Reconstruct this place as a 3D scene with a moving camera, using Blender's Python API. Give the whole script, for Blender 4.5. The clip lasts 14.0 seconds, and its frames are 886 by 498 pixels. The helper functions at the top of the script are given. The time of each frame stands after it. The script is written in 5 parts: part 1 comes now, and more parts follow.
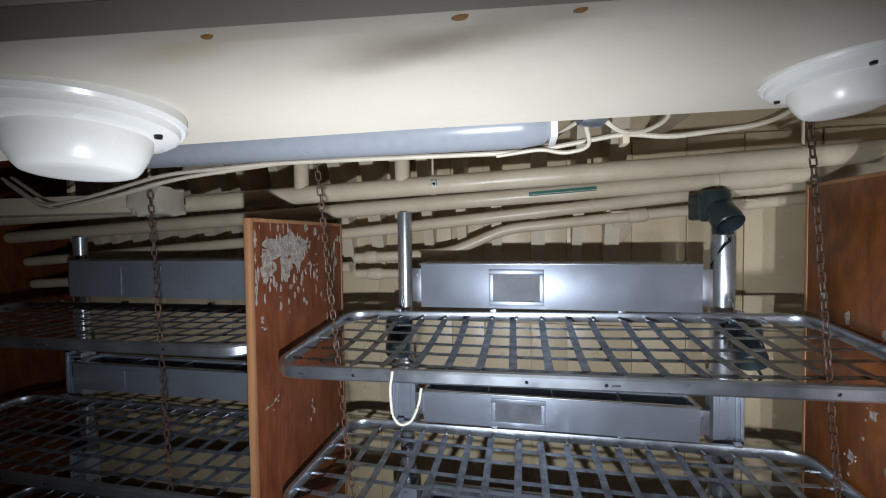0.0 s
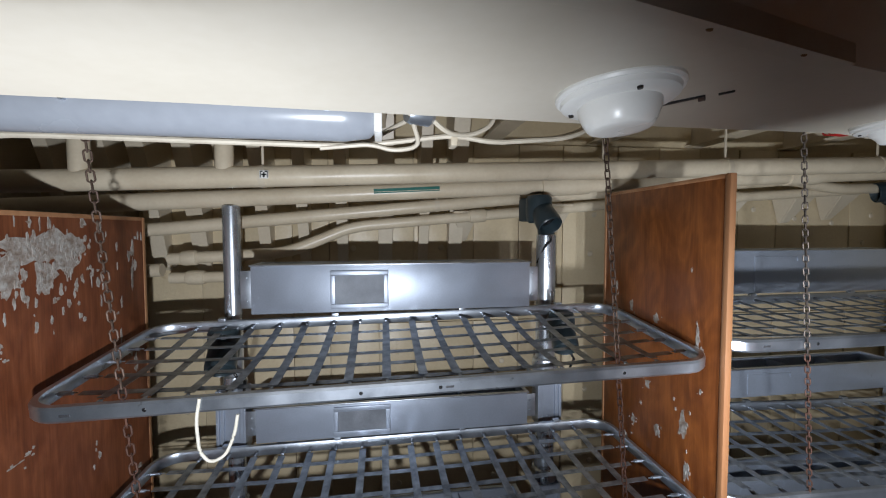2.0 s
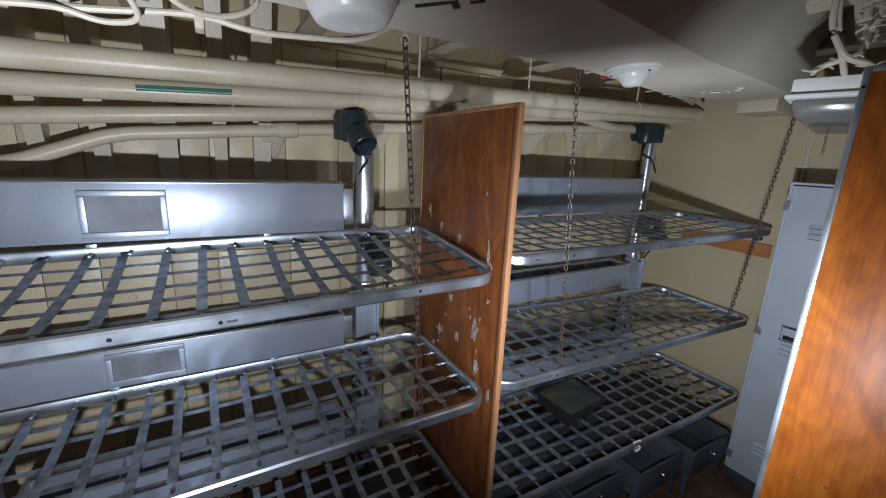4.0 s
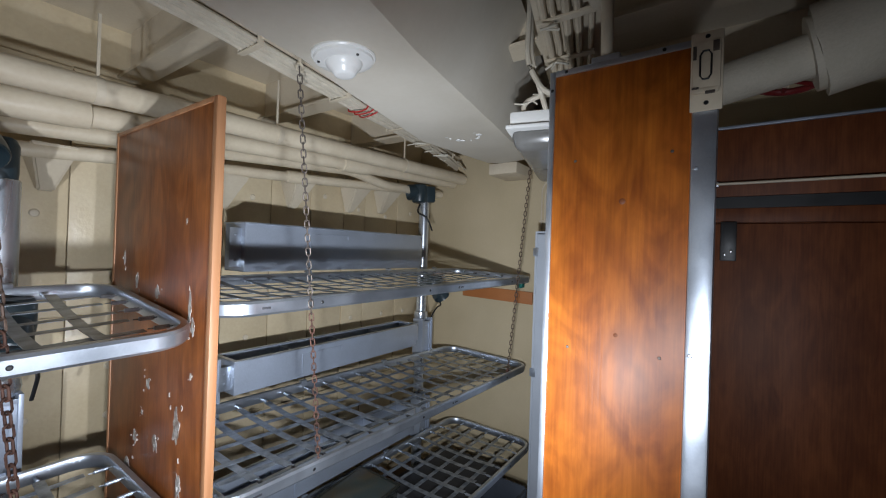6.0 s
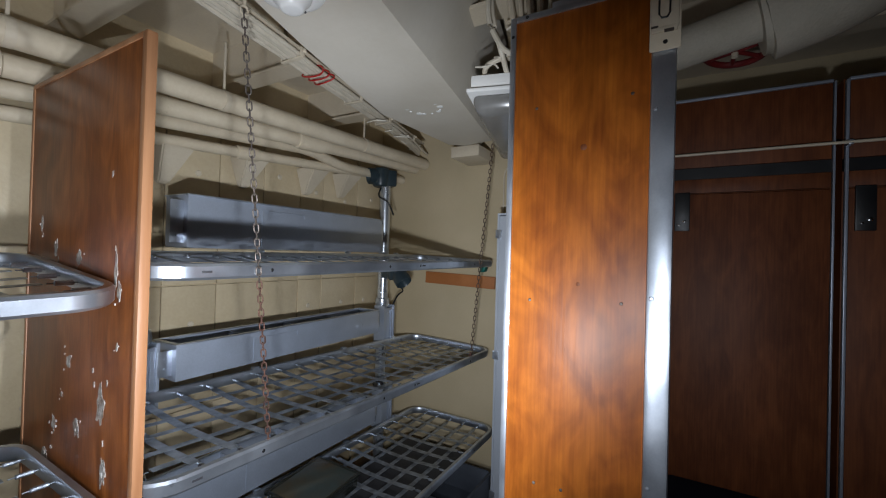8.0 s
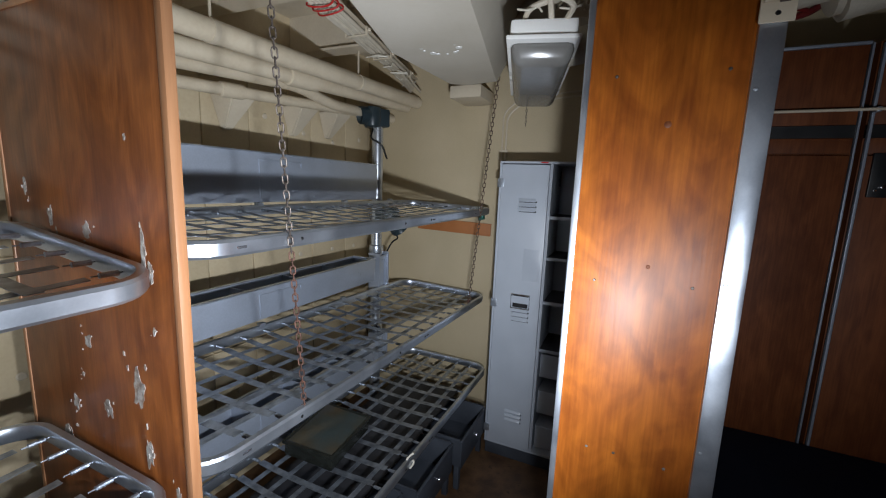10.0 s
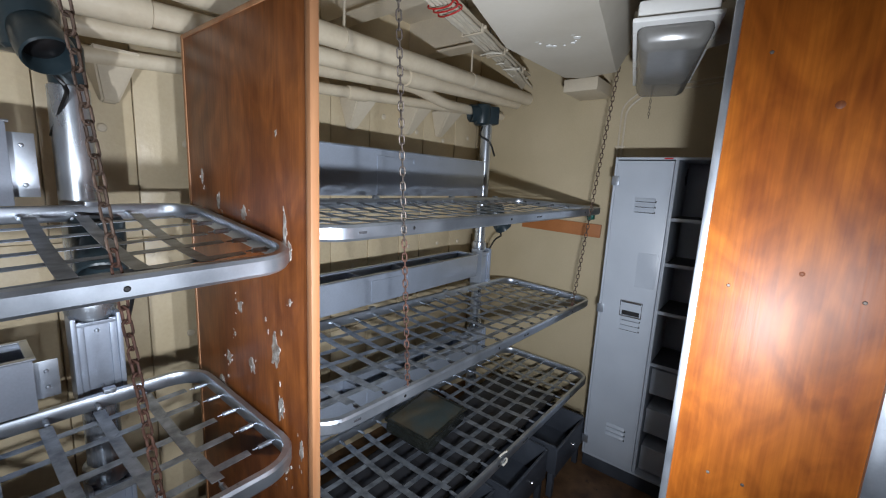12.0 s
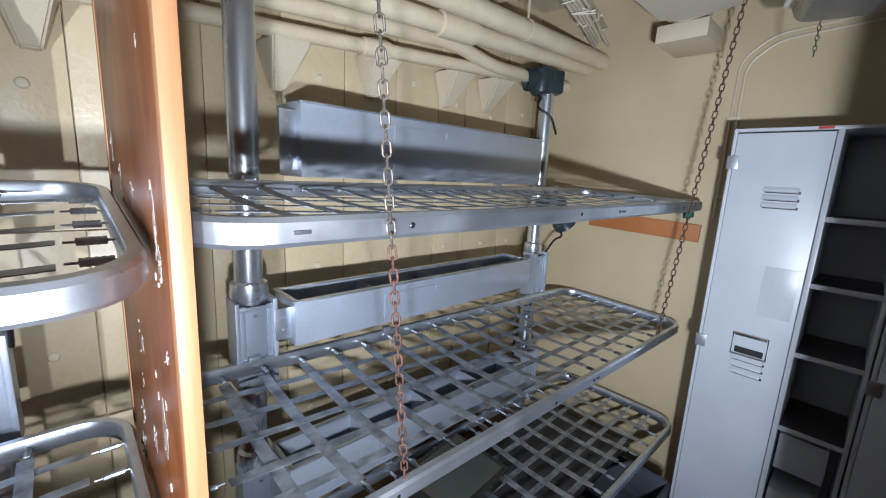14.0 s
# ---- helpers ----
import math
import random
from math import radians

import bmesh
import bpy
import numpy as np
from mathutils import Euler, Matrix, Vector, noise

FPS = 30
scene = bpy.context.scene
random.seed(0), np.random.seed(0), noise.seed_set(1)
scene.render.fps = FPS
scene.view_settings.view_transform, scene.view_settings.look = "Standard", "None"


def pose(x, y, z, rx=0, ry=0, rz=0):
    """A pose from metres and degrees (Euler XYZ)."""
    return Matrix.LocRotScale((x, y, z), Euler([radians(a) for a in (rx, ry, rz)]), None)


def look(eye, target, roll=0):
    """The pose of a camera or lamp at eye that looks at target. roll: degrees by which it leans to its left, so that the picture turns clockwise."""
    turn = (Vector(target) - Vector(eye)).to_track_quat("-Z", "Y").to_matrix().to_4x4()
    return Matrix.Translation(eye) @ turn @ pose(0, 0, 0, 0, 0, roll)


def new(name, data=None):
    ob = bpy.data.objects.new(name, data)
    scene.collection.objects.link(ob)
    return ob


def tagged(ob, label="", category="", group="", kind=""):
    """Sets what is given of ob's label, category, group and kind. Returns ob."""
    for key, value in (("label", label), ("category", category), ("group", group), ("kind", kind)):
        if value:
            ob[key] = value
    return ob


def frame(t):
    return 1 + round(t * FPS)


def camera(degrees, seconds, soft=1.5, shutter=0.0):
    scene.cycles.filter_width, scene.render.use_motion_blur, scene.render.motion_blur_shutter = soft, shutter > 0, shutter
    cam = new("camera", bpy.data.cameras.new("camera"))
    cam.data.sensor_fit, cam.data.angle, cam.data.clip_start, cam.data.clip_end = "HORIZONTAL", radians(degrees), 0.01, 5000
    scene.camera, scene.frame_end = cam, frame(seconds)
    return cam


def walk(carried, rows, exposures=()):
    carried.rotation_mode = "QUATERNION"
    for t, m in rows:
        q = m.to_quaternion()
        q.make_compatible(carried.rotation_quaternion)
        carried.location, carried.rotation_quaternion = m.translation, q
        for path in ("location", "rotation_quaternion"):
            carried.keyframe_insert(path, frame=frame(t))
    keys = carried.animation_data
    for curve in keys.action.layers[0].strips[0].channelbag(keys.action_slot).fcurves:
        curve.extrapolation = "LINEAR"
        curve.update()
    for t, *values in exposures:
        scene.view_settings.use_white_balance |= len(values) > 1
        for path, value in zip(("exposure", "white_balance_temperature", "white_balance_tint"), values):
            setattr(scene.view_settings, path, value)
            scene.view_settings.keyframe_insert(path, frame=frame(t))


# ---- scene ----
cam = camera(95.7, 14.0, soft=1.15)
PATH = [
    (0, (-0.04, -0.009, 1.904), (-0.375, 1.698, 1.85), -0.7),
    (0.5, (-0.023, 0.003, 1.904), (-0.235, 1.73, 1.845), -0.8),
    (1, (-0.004, 0.011, 1.903), (-0.131, 1.746, 1.841), -0.4),
    (1.5, (0.003, 0.028, 1.908), (-0.023, 1.766, 1.835), -0.4),
    (2, (0.037, 0.075, 1.919), (0.291, 1.794, 1.84), -0.1),
    (2.2, (0.044, 0.09, 1.923), (0.331, 1.804, 1.834), -0.0),
    (4.5, (0.308, 0.089, 1.899), (1.355, 1.41, 1.47), 2.9),
    (5, (0.439, 0.104, 1.861), (1.676, 1.272, 1.496), 1.9),
    (5.5, (0.522, 0.127, 1.794), (1.884, 1.196, 1.628), 1.2),
    (6, (0.602, 0.132, 1.725), (2.03, 1.128, 1.732), 1.9),
    (6.5, (0.663, 0.067, 1.606), (2.106, 1.03, 1.741), 1.7),
    (7, (0.671, 0.038, 1.57), (2.116, 0.994, 1.733), 1.5),
    (7.2, (0.673, 0.041, 1.566), (2.12, 0.995, 1.723), 1.5),
    (9.3, (0.611, 0.345, 1.712), (2.223, 0.946, 1.451), 2.7),
    (9.5, (0.614, 0.348, 1.71), (2.232, 0.931, 1.442), 2.7),
    (10, (0.595, 0.37, 1.708), (2.163, 1.074, 1.435), 2.2),
    (10.5, (0.581, 0.383, 1.7), (2.046, 1.279, 1.419), 2.0),
    (11, (0.568, 0.391, 1.69), (1.913, 1.456, 1.399), 2.2),
    (11.5, (0.571, 0.378, 1.687), (1.91, 1.45, 1.396), 2.6),
    (12, (0.578, 0.379, 1.688), (1.919, 1.449, 1.397), 2.8),
    (12.5, (0.679, 0.363, 1.681), (2.021, 1.431, 1.387), 2.7),
    (13, (0.842, 0.364, 1.687), (2.131, 1.493, 1.381), 2.6),
    (13.5, (0.932, 0.442, 1.666), (2.123, 1.67, 1.345), 2.6),
    (14, (1.012, 0.652, 1.636), (2.19, 1.892, 1.315), 3.0),
]
walk(cam, [(t, look(eye, target, roll)) for t, eye, target, roll in PATH], exposures=[
    (0.0, 0.0, 6500, 10), (2.2, 0.0, 6500, 10), (4.5, -0.08, 6250, 10), (5.5, 0.2, 6250, 10), (6.0, 0.35, 6350, 10), (6.5, 0.33, 6450, 10), (7.0, -0.05, 6450, 10),
    (9.5, 0.2, 6450, 10), (10.5, 0.3, 6450, 10), (12.5, 0.42, 6350, 10), (13.5, 0.64, 6080, 10), (14.0, 1.02, 6250, 10)])

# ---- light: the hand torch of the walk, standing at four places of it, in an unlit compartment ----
world = bpy.data.worlds.new("dark_compartment")
world.use_nodes = True
world.node_tree.nodes["Background"].inputs[0].default_value = (0.8, 0.9, 1.0, 1)
world.node_tree.nodes["Background"].inputs[1].default_value = 0.0006
scene.world = world


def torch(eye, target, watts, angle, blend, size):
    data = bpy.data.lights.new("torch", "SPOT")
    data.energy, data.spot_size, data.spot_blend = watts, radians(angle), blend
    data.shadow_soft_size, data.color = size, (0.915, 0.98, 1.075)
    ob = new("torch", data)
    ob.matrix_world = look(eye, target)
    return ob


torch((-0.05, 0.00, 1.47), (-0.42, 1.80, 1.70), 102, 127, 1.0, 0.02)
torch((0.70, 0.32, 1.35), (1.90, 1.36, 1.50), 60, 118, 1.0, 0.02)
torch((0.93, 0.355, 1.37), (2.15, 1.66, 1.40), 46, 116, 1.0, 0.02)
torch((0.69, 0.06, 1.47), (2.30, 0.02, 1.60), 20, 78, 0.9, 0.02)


# ---- materials ----
def material(name, colour, rough=0.5, metal=0.0, second=None, scale=6.0, grain=180.0, bump=0.15, stain=None, stain_scale=3.0,
             stain_at=0.62, stretch=(1, 1, 1), spec=0.5, rough_var=0.12, vary=0.0, distort=0.0, gfac=0.10):
    """Colour with a broad and a fine variation, optional stains and a fine relief, in metres."""
    m = bpy.data.materials.new(name)
    m.use_nodes = True
    nt = m.node_tree
    n, l = nt.nodes, nt.links
    b = n["Principled BSDF"]
    tc = n.new("ShaderNodeTexCoord")
    mp = n.new("ShaderNodeMapping")
    mp.inputs["Scale"].default_value = stretch
    l.new(tc.outputs["Object"], mp.inputs["Vector"])
    info = n.new("ShaderNodeObjectInfo")
    shift = n.new("ShaderNodeVectorMath")
    shift.operation = "MULTIPLY_ADD"
    l.new(info.outputs["Random"], shift.inputs[0])
    shift.inputs[1].default_value = (7.3, 3.1, 5.7)
    l.new(mp.outputs["Vector"], shift.inputs[2])
    big = n.new("ShaderNodeTexNoise")
    big.inputs["Scale"].default_value, big.inputs["Detail"].default_value, big.inputs["Distortion"].default_value = scale, 6, distort
    fine = n.new("ShaderNodeTexNoise")
    fine.inputs["Scale"].default_value, fine.inputs["Detail"].default_value = grain, 3
    l.new(shift.outputs[0], big.inputs["Vector"])
    l.new(shift.outputs[0], fine.inputs["Vector"])
    second = second or tuple(c * 0.72 for c in colour)
    ramp = n.new("ShaderNodeValToRGB")
    ramp.color_ramp.elements[0].position, ramp.color_ramp.elements[1].position = 0.32, 0.68
    ramp.color_ramp.elements[0].color, ramp.color_ramp.elements[1].color = (*second, 1), (*colour, 1)
    l.new(big.outputs["Fac"], ramp.inputs["Fac"])
    mix = n.new("ShaderNodeMix")
    mix.data_type, mix.blend_type = "RGBA", "OVERLAY"
    mix.inputs["Factor"].default_value = gfac
    l.new(ramp.outputs["Color"], mix.inputs[6])
    l.new(fine.outputs["Fac"], mix.inputs[7])
    last = mix.outputs[2]
    if stain:
        st = n.new("ShaderNodeTexNoise")
        st.inputs["Scale"].default_value, st.inputs["Detail"].default_value, st.inputs["Roughness"].default_value = stain_scale, 8, 0.65
        l.new(shift.outputs[0], st.inputs["Vector"])
        sr = n.new("ShaderNodeValToRGB")
        sr.color_ramp.elements[0].position, sr.color_ramp.elements[1].position = stain_at, stain_at + 0.08
        l.new(st.outputs["Fac"], sr.inputs["Fac"])
        sm = n.new("ShaderNodeMix")
        sm.data_type = "RGBA"
        sm.inputs[7].default_value = (*stain, 1)
        l.new(sr.outputs["Color"], sm.inputs["Factor"])
        l.new(last, sm.inputs[6])
        last = sm.outputs[2]
    if vary:
        hv = n.new("ShaderNodeHueSaturation")
        mr = n.new("ShaderNodeMapRange")
        mr.inputs["To Min"].default_value, mr.inputs["To Max"].default_value = 1 - vary, 1 + vary
        l.new(info.outputs["Random"], mr.inputs["Value"])
        l.new(mr.outputs["Result"], hv.inputs["Value"])
        l.new(last, hv.inputs["Color"])
        last = hv.outputs["Color"]
    l.new(last, b.inputs["Base Color"])
    rr = n.new("ShaderNodeMapRange")
    rr.inputs["To Min"].default_value, rr.inputs["To Max"].default_value = max(0.03, rough - rough_var), min(1, rough + rough_var)
    l.new(big.outputs["Fac"], rr.inputs["Value"])
    l.new(rr.outputs["Result"], b.inputs["Roughness"])
    b.inputs["Metallic"].default_value = metal
    b.inputs["Specular IOR Level"].default_value = spec
    bp = n.new("ShaderNodeBump")
    bp.inputs["Strength"].default_value, bp.inputs["Distance"].default_value = bump, 0.004
    l.new(fine.outputs["Fac"], bp.inputs["Height"])
    bp2 = n.new("ShaderNodeBump")
    bp2.inputs["Strength"].default_value, bp2.inputs["Distance"].default_value = bump, 0.02
    l.new(big.outputs["Fac"], bp2.inputs["Height"])
    l.new(bp.outputs["Normal"], bp2.inputs["Normal"])
    l.new(bp2.outputs["Normal"], b.inputs["Normal"])
    return m


CREAM = material("cream_paint", (0.64, 0.56, 0.43), 0.42, second=(0.56, 0.48, 0.36), scale=4, grain=90, bump=0.10,
                 stain=(0.38, 0.28, 0.16), stain_scale=5, stain_at=0.70)
DUCT = material("duct_paint", (0.66, 0.61, 0.52), 0.5, second=(0.58, 0.53, 0.44), scale=3, grain=60, bump=0.03,
                stain=(0.40, 0.30, 0.18), stain_scale=4, stain_at=0.72, gfac=0.05)
HULL = material("hull_lining", (0.63, 0.525, 0.355), 0.36, second=(0.55, 0.445, 0.285), scale=5, grain=70, bump=0.24,
                stain=(0.34, 0.25, 0.14), stain_scale=6, stain_at=0.68, vary=0.06)
BULK = material("bulkhead_paint", (0.56, 0.46, 0.30), 0.45, second=(0.50, 0.41, 0.26), scale=3, grain=130, bump=0.08,
                stain=(0.66, 0.60, 0.48), stain_scale=9, stain_at=0.73)
PIPE = material("pipe_paint", (0.67, 0.58, 0.435), 0.36, second=(0.58, 0.49, 0.355), scale=8, grain=80, bump=0.12,
                stain=(0.36, 0.28, 0.17), stain_scale=12, stain_at=0.70)
ALU = material("brushed_aluminium", (0.64, 0.69, 0.76), 0.35, 0.9, second=(0.44, 0.48, 0.54), scale=9, grain=240, bump=0.022,
               stain=(0.22, 0.23, 0.25), stain_scale=22, stain_at=0.66)
STRAP = material("strap_steel", (0.50, 0.55, 0.62), 0.40, 0.8, second=(0.20, 0.225, 0.26), scale=24, grain=200, bump=0.06,
                 stain=(0.12, 0.10, 0.09), stain_scale=30, stain_at=0.66)
SHEET = material("sheet_metal", (0.42, 0.47, 0.56), 0.38, 0.5, second=(0.36, 0.40, 0.47), scale=5, grain=160, bump=0.05,
                 stain=(0.20, 0.22, 0.26), stain_scale=14, stain_at=0.69)
LOCKER = material("locker_enamel", (0.50, 0.54, 0.60), 0.33, 0.0, second=(0.44, 0.48, 0.54), scale=4, grain=260, bump=0.03,
                  stain=(0.20, 0.20, 0.21), stain_scale=18, stain_at=0.73)
WOODE = material("partition_edge_wood", (0.44, 0.225, 0.11), 0.45, 0.0, second=(0.30, 0.13, 0.055), scale=6, grain=60, bump=0.06,
                 stretch=(4, 4, 0.25))
FLAKE = material("bare_flaked_patch", (0.48, 0.46, 0.43), 0.75, second=(0.24, 0.18, 0.14), scale=55, grain=200, bump=0.3)
WHITE = material("white_plastic", (0.80, 0.80, 0.78), 0.30, second=(0.76, 0.75, 0.71), scale=6, grain=120, bump=0.02)
CABLE = material("cable_sheath", (0.64, 0.58, 0.47), 0.5, second=(0.54, 0.48, 0.38), scale=20, grain=120, bump=0.05)
GREYL = material("lamp_diffuser", (0.17, 0.165, 0.155), 0.22, second=(0.14, 0.135, 0.125), scale=4, grain=60, bump=0.01)
TUBE = material("grey_blue_diffuser", (0.29, 0.31, 0.345), 0.25, second=(0.28, 0.30, 0.335), scale=3, grain=40, bump=0.0)
RUST = material("rusty_chain_iron", (0.16, 0.11, 0.085), 0.6, 0.5, second=(0.08, 0.05, 0.035), scale=60, grain=200, bump=0.2, vary=0.35)
RUSTY = material("red_rust_chain_iron", (0.13, 0.062, 0.042), 0.7, 0.3, second=(0.06, 0.028, 0.02), scale=60, grain=200, bump=0.2, vary=0.3)
RUST_SPOT = material("brown_rust_bloom", (0.30, 0.17, 0.06), 0.7, second=(0.20, 0.10, 0.035), scale=60, grain=200, bump=0.2)
STEELC = material("dull_chain_steel", (0.17, 0.145, 0.125), 0.55, 0.6, second=(0.09, 0.07, 0.06), scale=60, grain=200, bump=0.15, vary=0.3)
HEAD = material("reading_lamp_bakelite", (0.030, 0.046, 0.054), 0.34, second=(0.020, 0.033, 0.040), scale=15, grain=120, bump=0.05)
BLACK = material("black_plastic", (0.012, 0.012, 0.013), 0.4, second=(0.008, 0.008, 0.009), scale=15, grain=120, bump=0.03)
LINO = material("brown_deck_covering", (0.16, 0.085, 0.04), 0.5, second=(0.07, 0.035, 0.018), scale=14, grain=120, bump=0.12,
                stain=(0.03, 0.018, 0.012), stain_scale=20, stain_at=0.6)
NAVY = material("navy_vinyl", (0.004, 0.008, 0.020), 0.7, second=(0.003, 0.006, 0.014), scale=6, grain=160, bump=0.1, spec=0.15)
BIN = material("dark_bin_metal", (0.085, 0.097, 0.12), 0.5, 0.3, second=(0.055, 0.062, 0.078), scale=6, stain=(0.06, 0.06, 0.06), stain_scale=12, stain_at=0.62)
LAG = material("pipe_lagging_cloth", (0.50, 0.46, 0.38), 0.75, second=(0.42, 0.38, 0.30), scale=7, grain=150, bump=0.3)
RED = material("red_tape", (0.45, 0.015, 0.012), 0.5, second=(0.35, 0.01, 0.01), scale=30)
GREEN = material("green_tape", (0.004, 0.13, 0.10), 0.45, second=(0.003, 0.10, 0.08), scale=30)
ORANGE = material("orange_board", (0.42, 0.155, 0.045), 0.5, second=(0.36, 0.125, 0.035), scale=5, grain=100, bump=0.04)
CORD = material("white_cord", (0.72, 0.68, 0.58), 0.7, second=(0.62, 0.58, 0.48), scale=40, grain=300, bump=0.2)
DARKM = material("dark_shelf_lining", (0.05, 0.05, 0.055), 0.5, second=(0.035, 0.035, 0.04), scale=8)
POST = material("post_aluminium", (0.62, 0.66, 0.71), 0.28, 0.8, second=(0.48, 0.52, 0.57), scale=12, grain=200, bump=0.022, stretch=(1, 1, 0.3))
PLATE = material("dull_inset_plate", (0.27, 0.29, 0.32), 0.6, 0.3, second=(0.13, 0.14, 0.16), scale=8, stain=(0.36, 0.36, 0.36), stain_scale=16, stain_at=0.66)
DARKRED = material("dark_red_paint", (0.16, 0.010, 0.010), 0.45, second=(0.11, 0.007, 0.007), scale=20)
CHROME = material("worn_chrome", (0.62, 0.63, 0.65), 0.2, 1.0, second=(0.5, 0.5, 0.52), scale=20, grain=200, bump=0.04)

WRAP = material("dark_plastic_wrap", (0.022, 0.024, 0.020), 0.18, second=(0.012, 0.013, 0.011), scale=12, grain=90, bump=0.25)
LID = material("dull_green_plate", (0.045, 0.06, 0.058), 0.12, second=(0.07, 0.05, 0.028), scale=7, grain=90, bump=0.05)


def veneer(name, light, dark, red, rough, spec, figure=0.45, grain=0.55, curls=(20.0, 0.28, 1.0)):
    """Book-matched veneer: broad flames, cross figure and fine upright fibres."""
    m = bpy.data.materials.new(name)
    m.use_nodes = True
    n, l = m.node_tree.nodes, m.node_tree.links
    b = n["Principled BSDF"]
    tc = n.new("ShaderNodeTexCoord")

    def noise_at(scale, sc, detail, distort):
        mp, t = n.new("ShaderNodeMapping"), n.new("ShaderNodeTexNoise")
        mp.inputs["Scale"].default_value = sc
        t.inputs["Scale"].default_value, t.inputs["Detail"].default_value, t.inputs["Distortion"].default_value = scale, detail, distort
        l.new(tc.outputs["Object"], mp.inputs["Vector"])
        l.new(mp.outputs["Vector"], t.inputs["Vector"])
        return t.outputs["Fac"]

    def ramp(fac, a, c, p, q):
        rp = n.new("ShaderNodeValToRGB")
        rp.color_ramp.elements[0].position, rp.color_ramp.elements[1].position = p, q
        rp.color_ramp.elements[0].color, rp.color_ramp.elements[1].color = (*a, 1), (*c, 1)
        l.new(fac, rp.inputs["Fac"])
        return rp.outputs["Color"]

    def blend(kind, fac, a, c):
        x = n.new("ShaderNodeMix")
        x.data_type, x.blend_type = "RGBA", kind
        x.inputs["Factor"].default_value = fac
        l.new(a, x.inputs[6])
        l.new(c, x.inputs[7])
        return x.outputs[2]
    broad = ramp(noise_at(7.0, (1, 1, 0.16), 3, 0.6), dark, light, 0.34, 0.66)
    flame = ramp(noise_at(11.0, (1, 1, 0.42), 5, 1.6), red, light, 0.38, 0.62)
    curl = ramp(noise_at(curls[0], (1, 1, curls[1]), 4, curls[2]), (0.50, 0.44, 0.38), (1.22, 1.26, 1.3), 0.36, 0.66)
    fibre = ramp(noise_at(170.0, (1, 1, 0.035), 3, 0.2), (0.70, 0.66, 0.62), (1.1, 1.1, 1.1), 0.36, 0.64)
    col = blend("MULTIPLY", grain, blend("MULTIPLY", figure, blend("MIX", 0.5, broad, flame), curl), fibre)
    l.new(col, b.inputs["Base Color"])
    b.inputs["Roughness"].default_value, b.inputs["Specular IOR Level"].default_value = rough, spec
    bp = n.new("ShaderNodeBump")
    bp.inputs["Strength"].default_value, bp.inputs["Distance"].default_value = 0.10, 0.002
    l.new(noise_at(120.0, (1, 1, 0.05), 3, 0.2), bp.inputs["Height"])
    l.new(bp.outputs["Normal"], b.inputs["Normal"])
    return m


CHERRY = veneer("cherry_veneer", (0.37, 0.108, 0.011), (0.165, 0.037, 0.005), (0.205, 0.050, 0.005), 0.41, 0.31, 0.46, 0.48, (9.0, 0.62, 2.0))
WOODP = veneer("partition_veneer", (0.31, 0.100, 0.024), (0.145, 0.042, 0.011), (0.17, 0.048, 0.012), 0.36, 0.45, 0.55, 0.5, (12.0, 0.4, 1.3))
WOODL = veneer("worn_partition_veneer", (0.25, 0.080, 0.032), (0.125, 0.038, 0.016), (0.16, 0.042, 0.016), 0.5, 0.35)
WOODD = veneer("wardrobe_veneer", (0.19, 0.058, 0.017), (0.105, 0.030, 0.010), (0.13, 0.035, 0.010), 0.52, 0.28)


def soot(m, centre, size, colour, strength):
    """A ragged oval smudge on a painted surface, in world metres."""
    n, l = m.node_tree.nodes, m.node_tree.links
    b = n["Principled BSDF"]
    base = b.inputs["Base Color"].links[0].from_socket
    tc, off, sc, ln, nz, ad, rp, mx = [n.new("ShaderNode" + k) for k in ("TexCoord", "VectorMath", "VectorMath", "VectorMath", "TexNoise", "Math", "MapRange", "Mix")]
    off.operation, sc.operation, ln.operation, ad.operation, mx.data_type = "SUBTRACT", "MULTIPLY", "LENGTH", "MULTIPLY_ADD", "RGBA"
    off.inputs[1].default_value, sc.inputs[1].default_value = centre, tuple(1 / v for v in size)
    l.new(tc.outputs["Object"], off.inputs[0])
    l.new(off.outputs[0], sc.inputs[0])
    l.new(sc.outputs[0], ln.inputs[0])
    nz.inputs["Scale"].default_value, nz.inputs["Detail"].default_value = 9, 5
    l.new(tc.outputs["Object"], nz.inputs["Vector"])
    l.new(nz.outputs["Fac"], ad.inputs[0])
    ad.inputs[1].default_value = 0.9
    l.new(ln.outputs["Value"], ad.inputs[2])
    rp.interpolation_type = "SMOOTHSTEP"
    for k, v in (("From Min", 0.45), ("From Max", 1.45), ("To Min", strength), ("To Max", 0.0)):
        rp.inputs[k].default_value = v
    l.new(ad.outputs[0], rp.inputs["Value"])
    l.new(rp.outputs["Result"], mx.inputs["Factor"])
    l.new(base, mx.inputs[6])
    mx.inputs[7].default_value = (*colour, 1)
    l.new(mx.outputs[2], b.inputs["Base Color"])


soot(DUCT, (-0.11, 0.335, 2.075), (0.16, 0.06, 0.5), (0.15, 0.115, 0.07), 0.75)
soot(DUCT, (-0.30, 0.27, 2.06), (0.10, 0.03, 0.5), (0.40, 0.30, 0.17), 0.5)


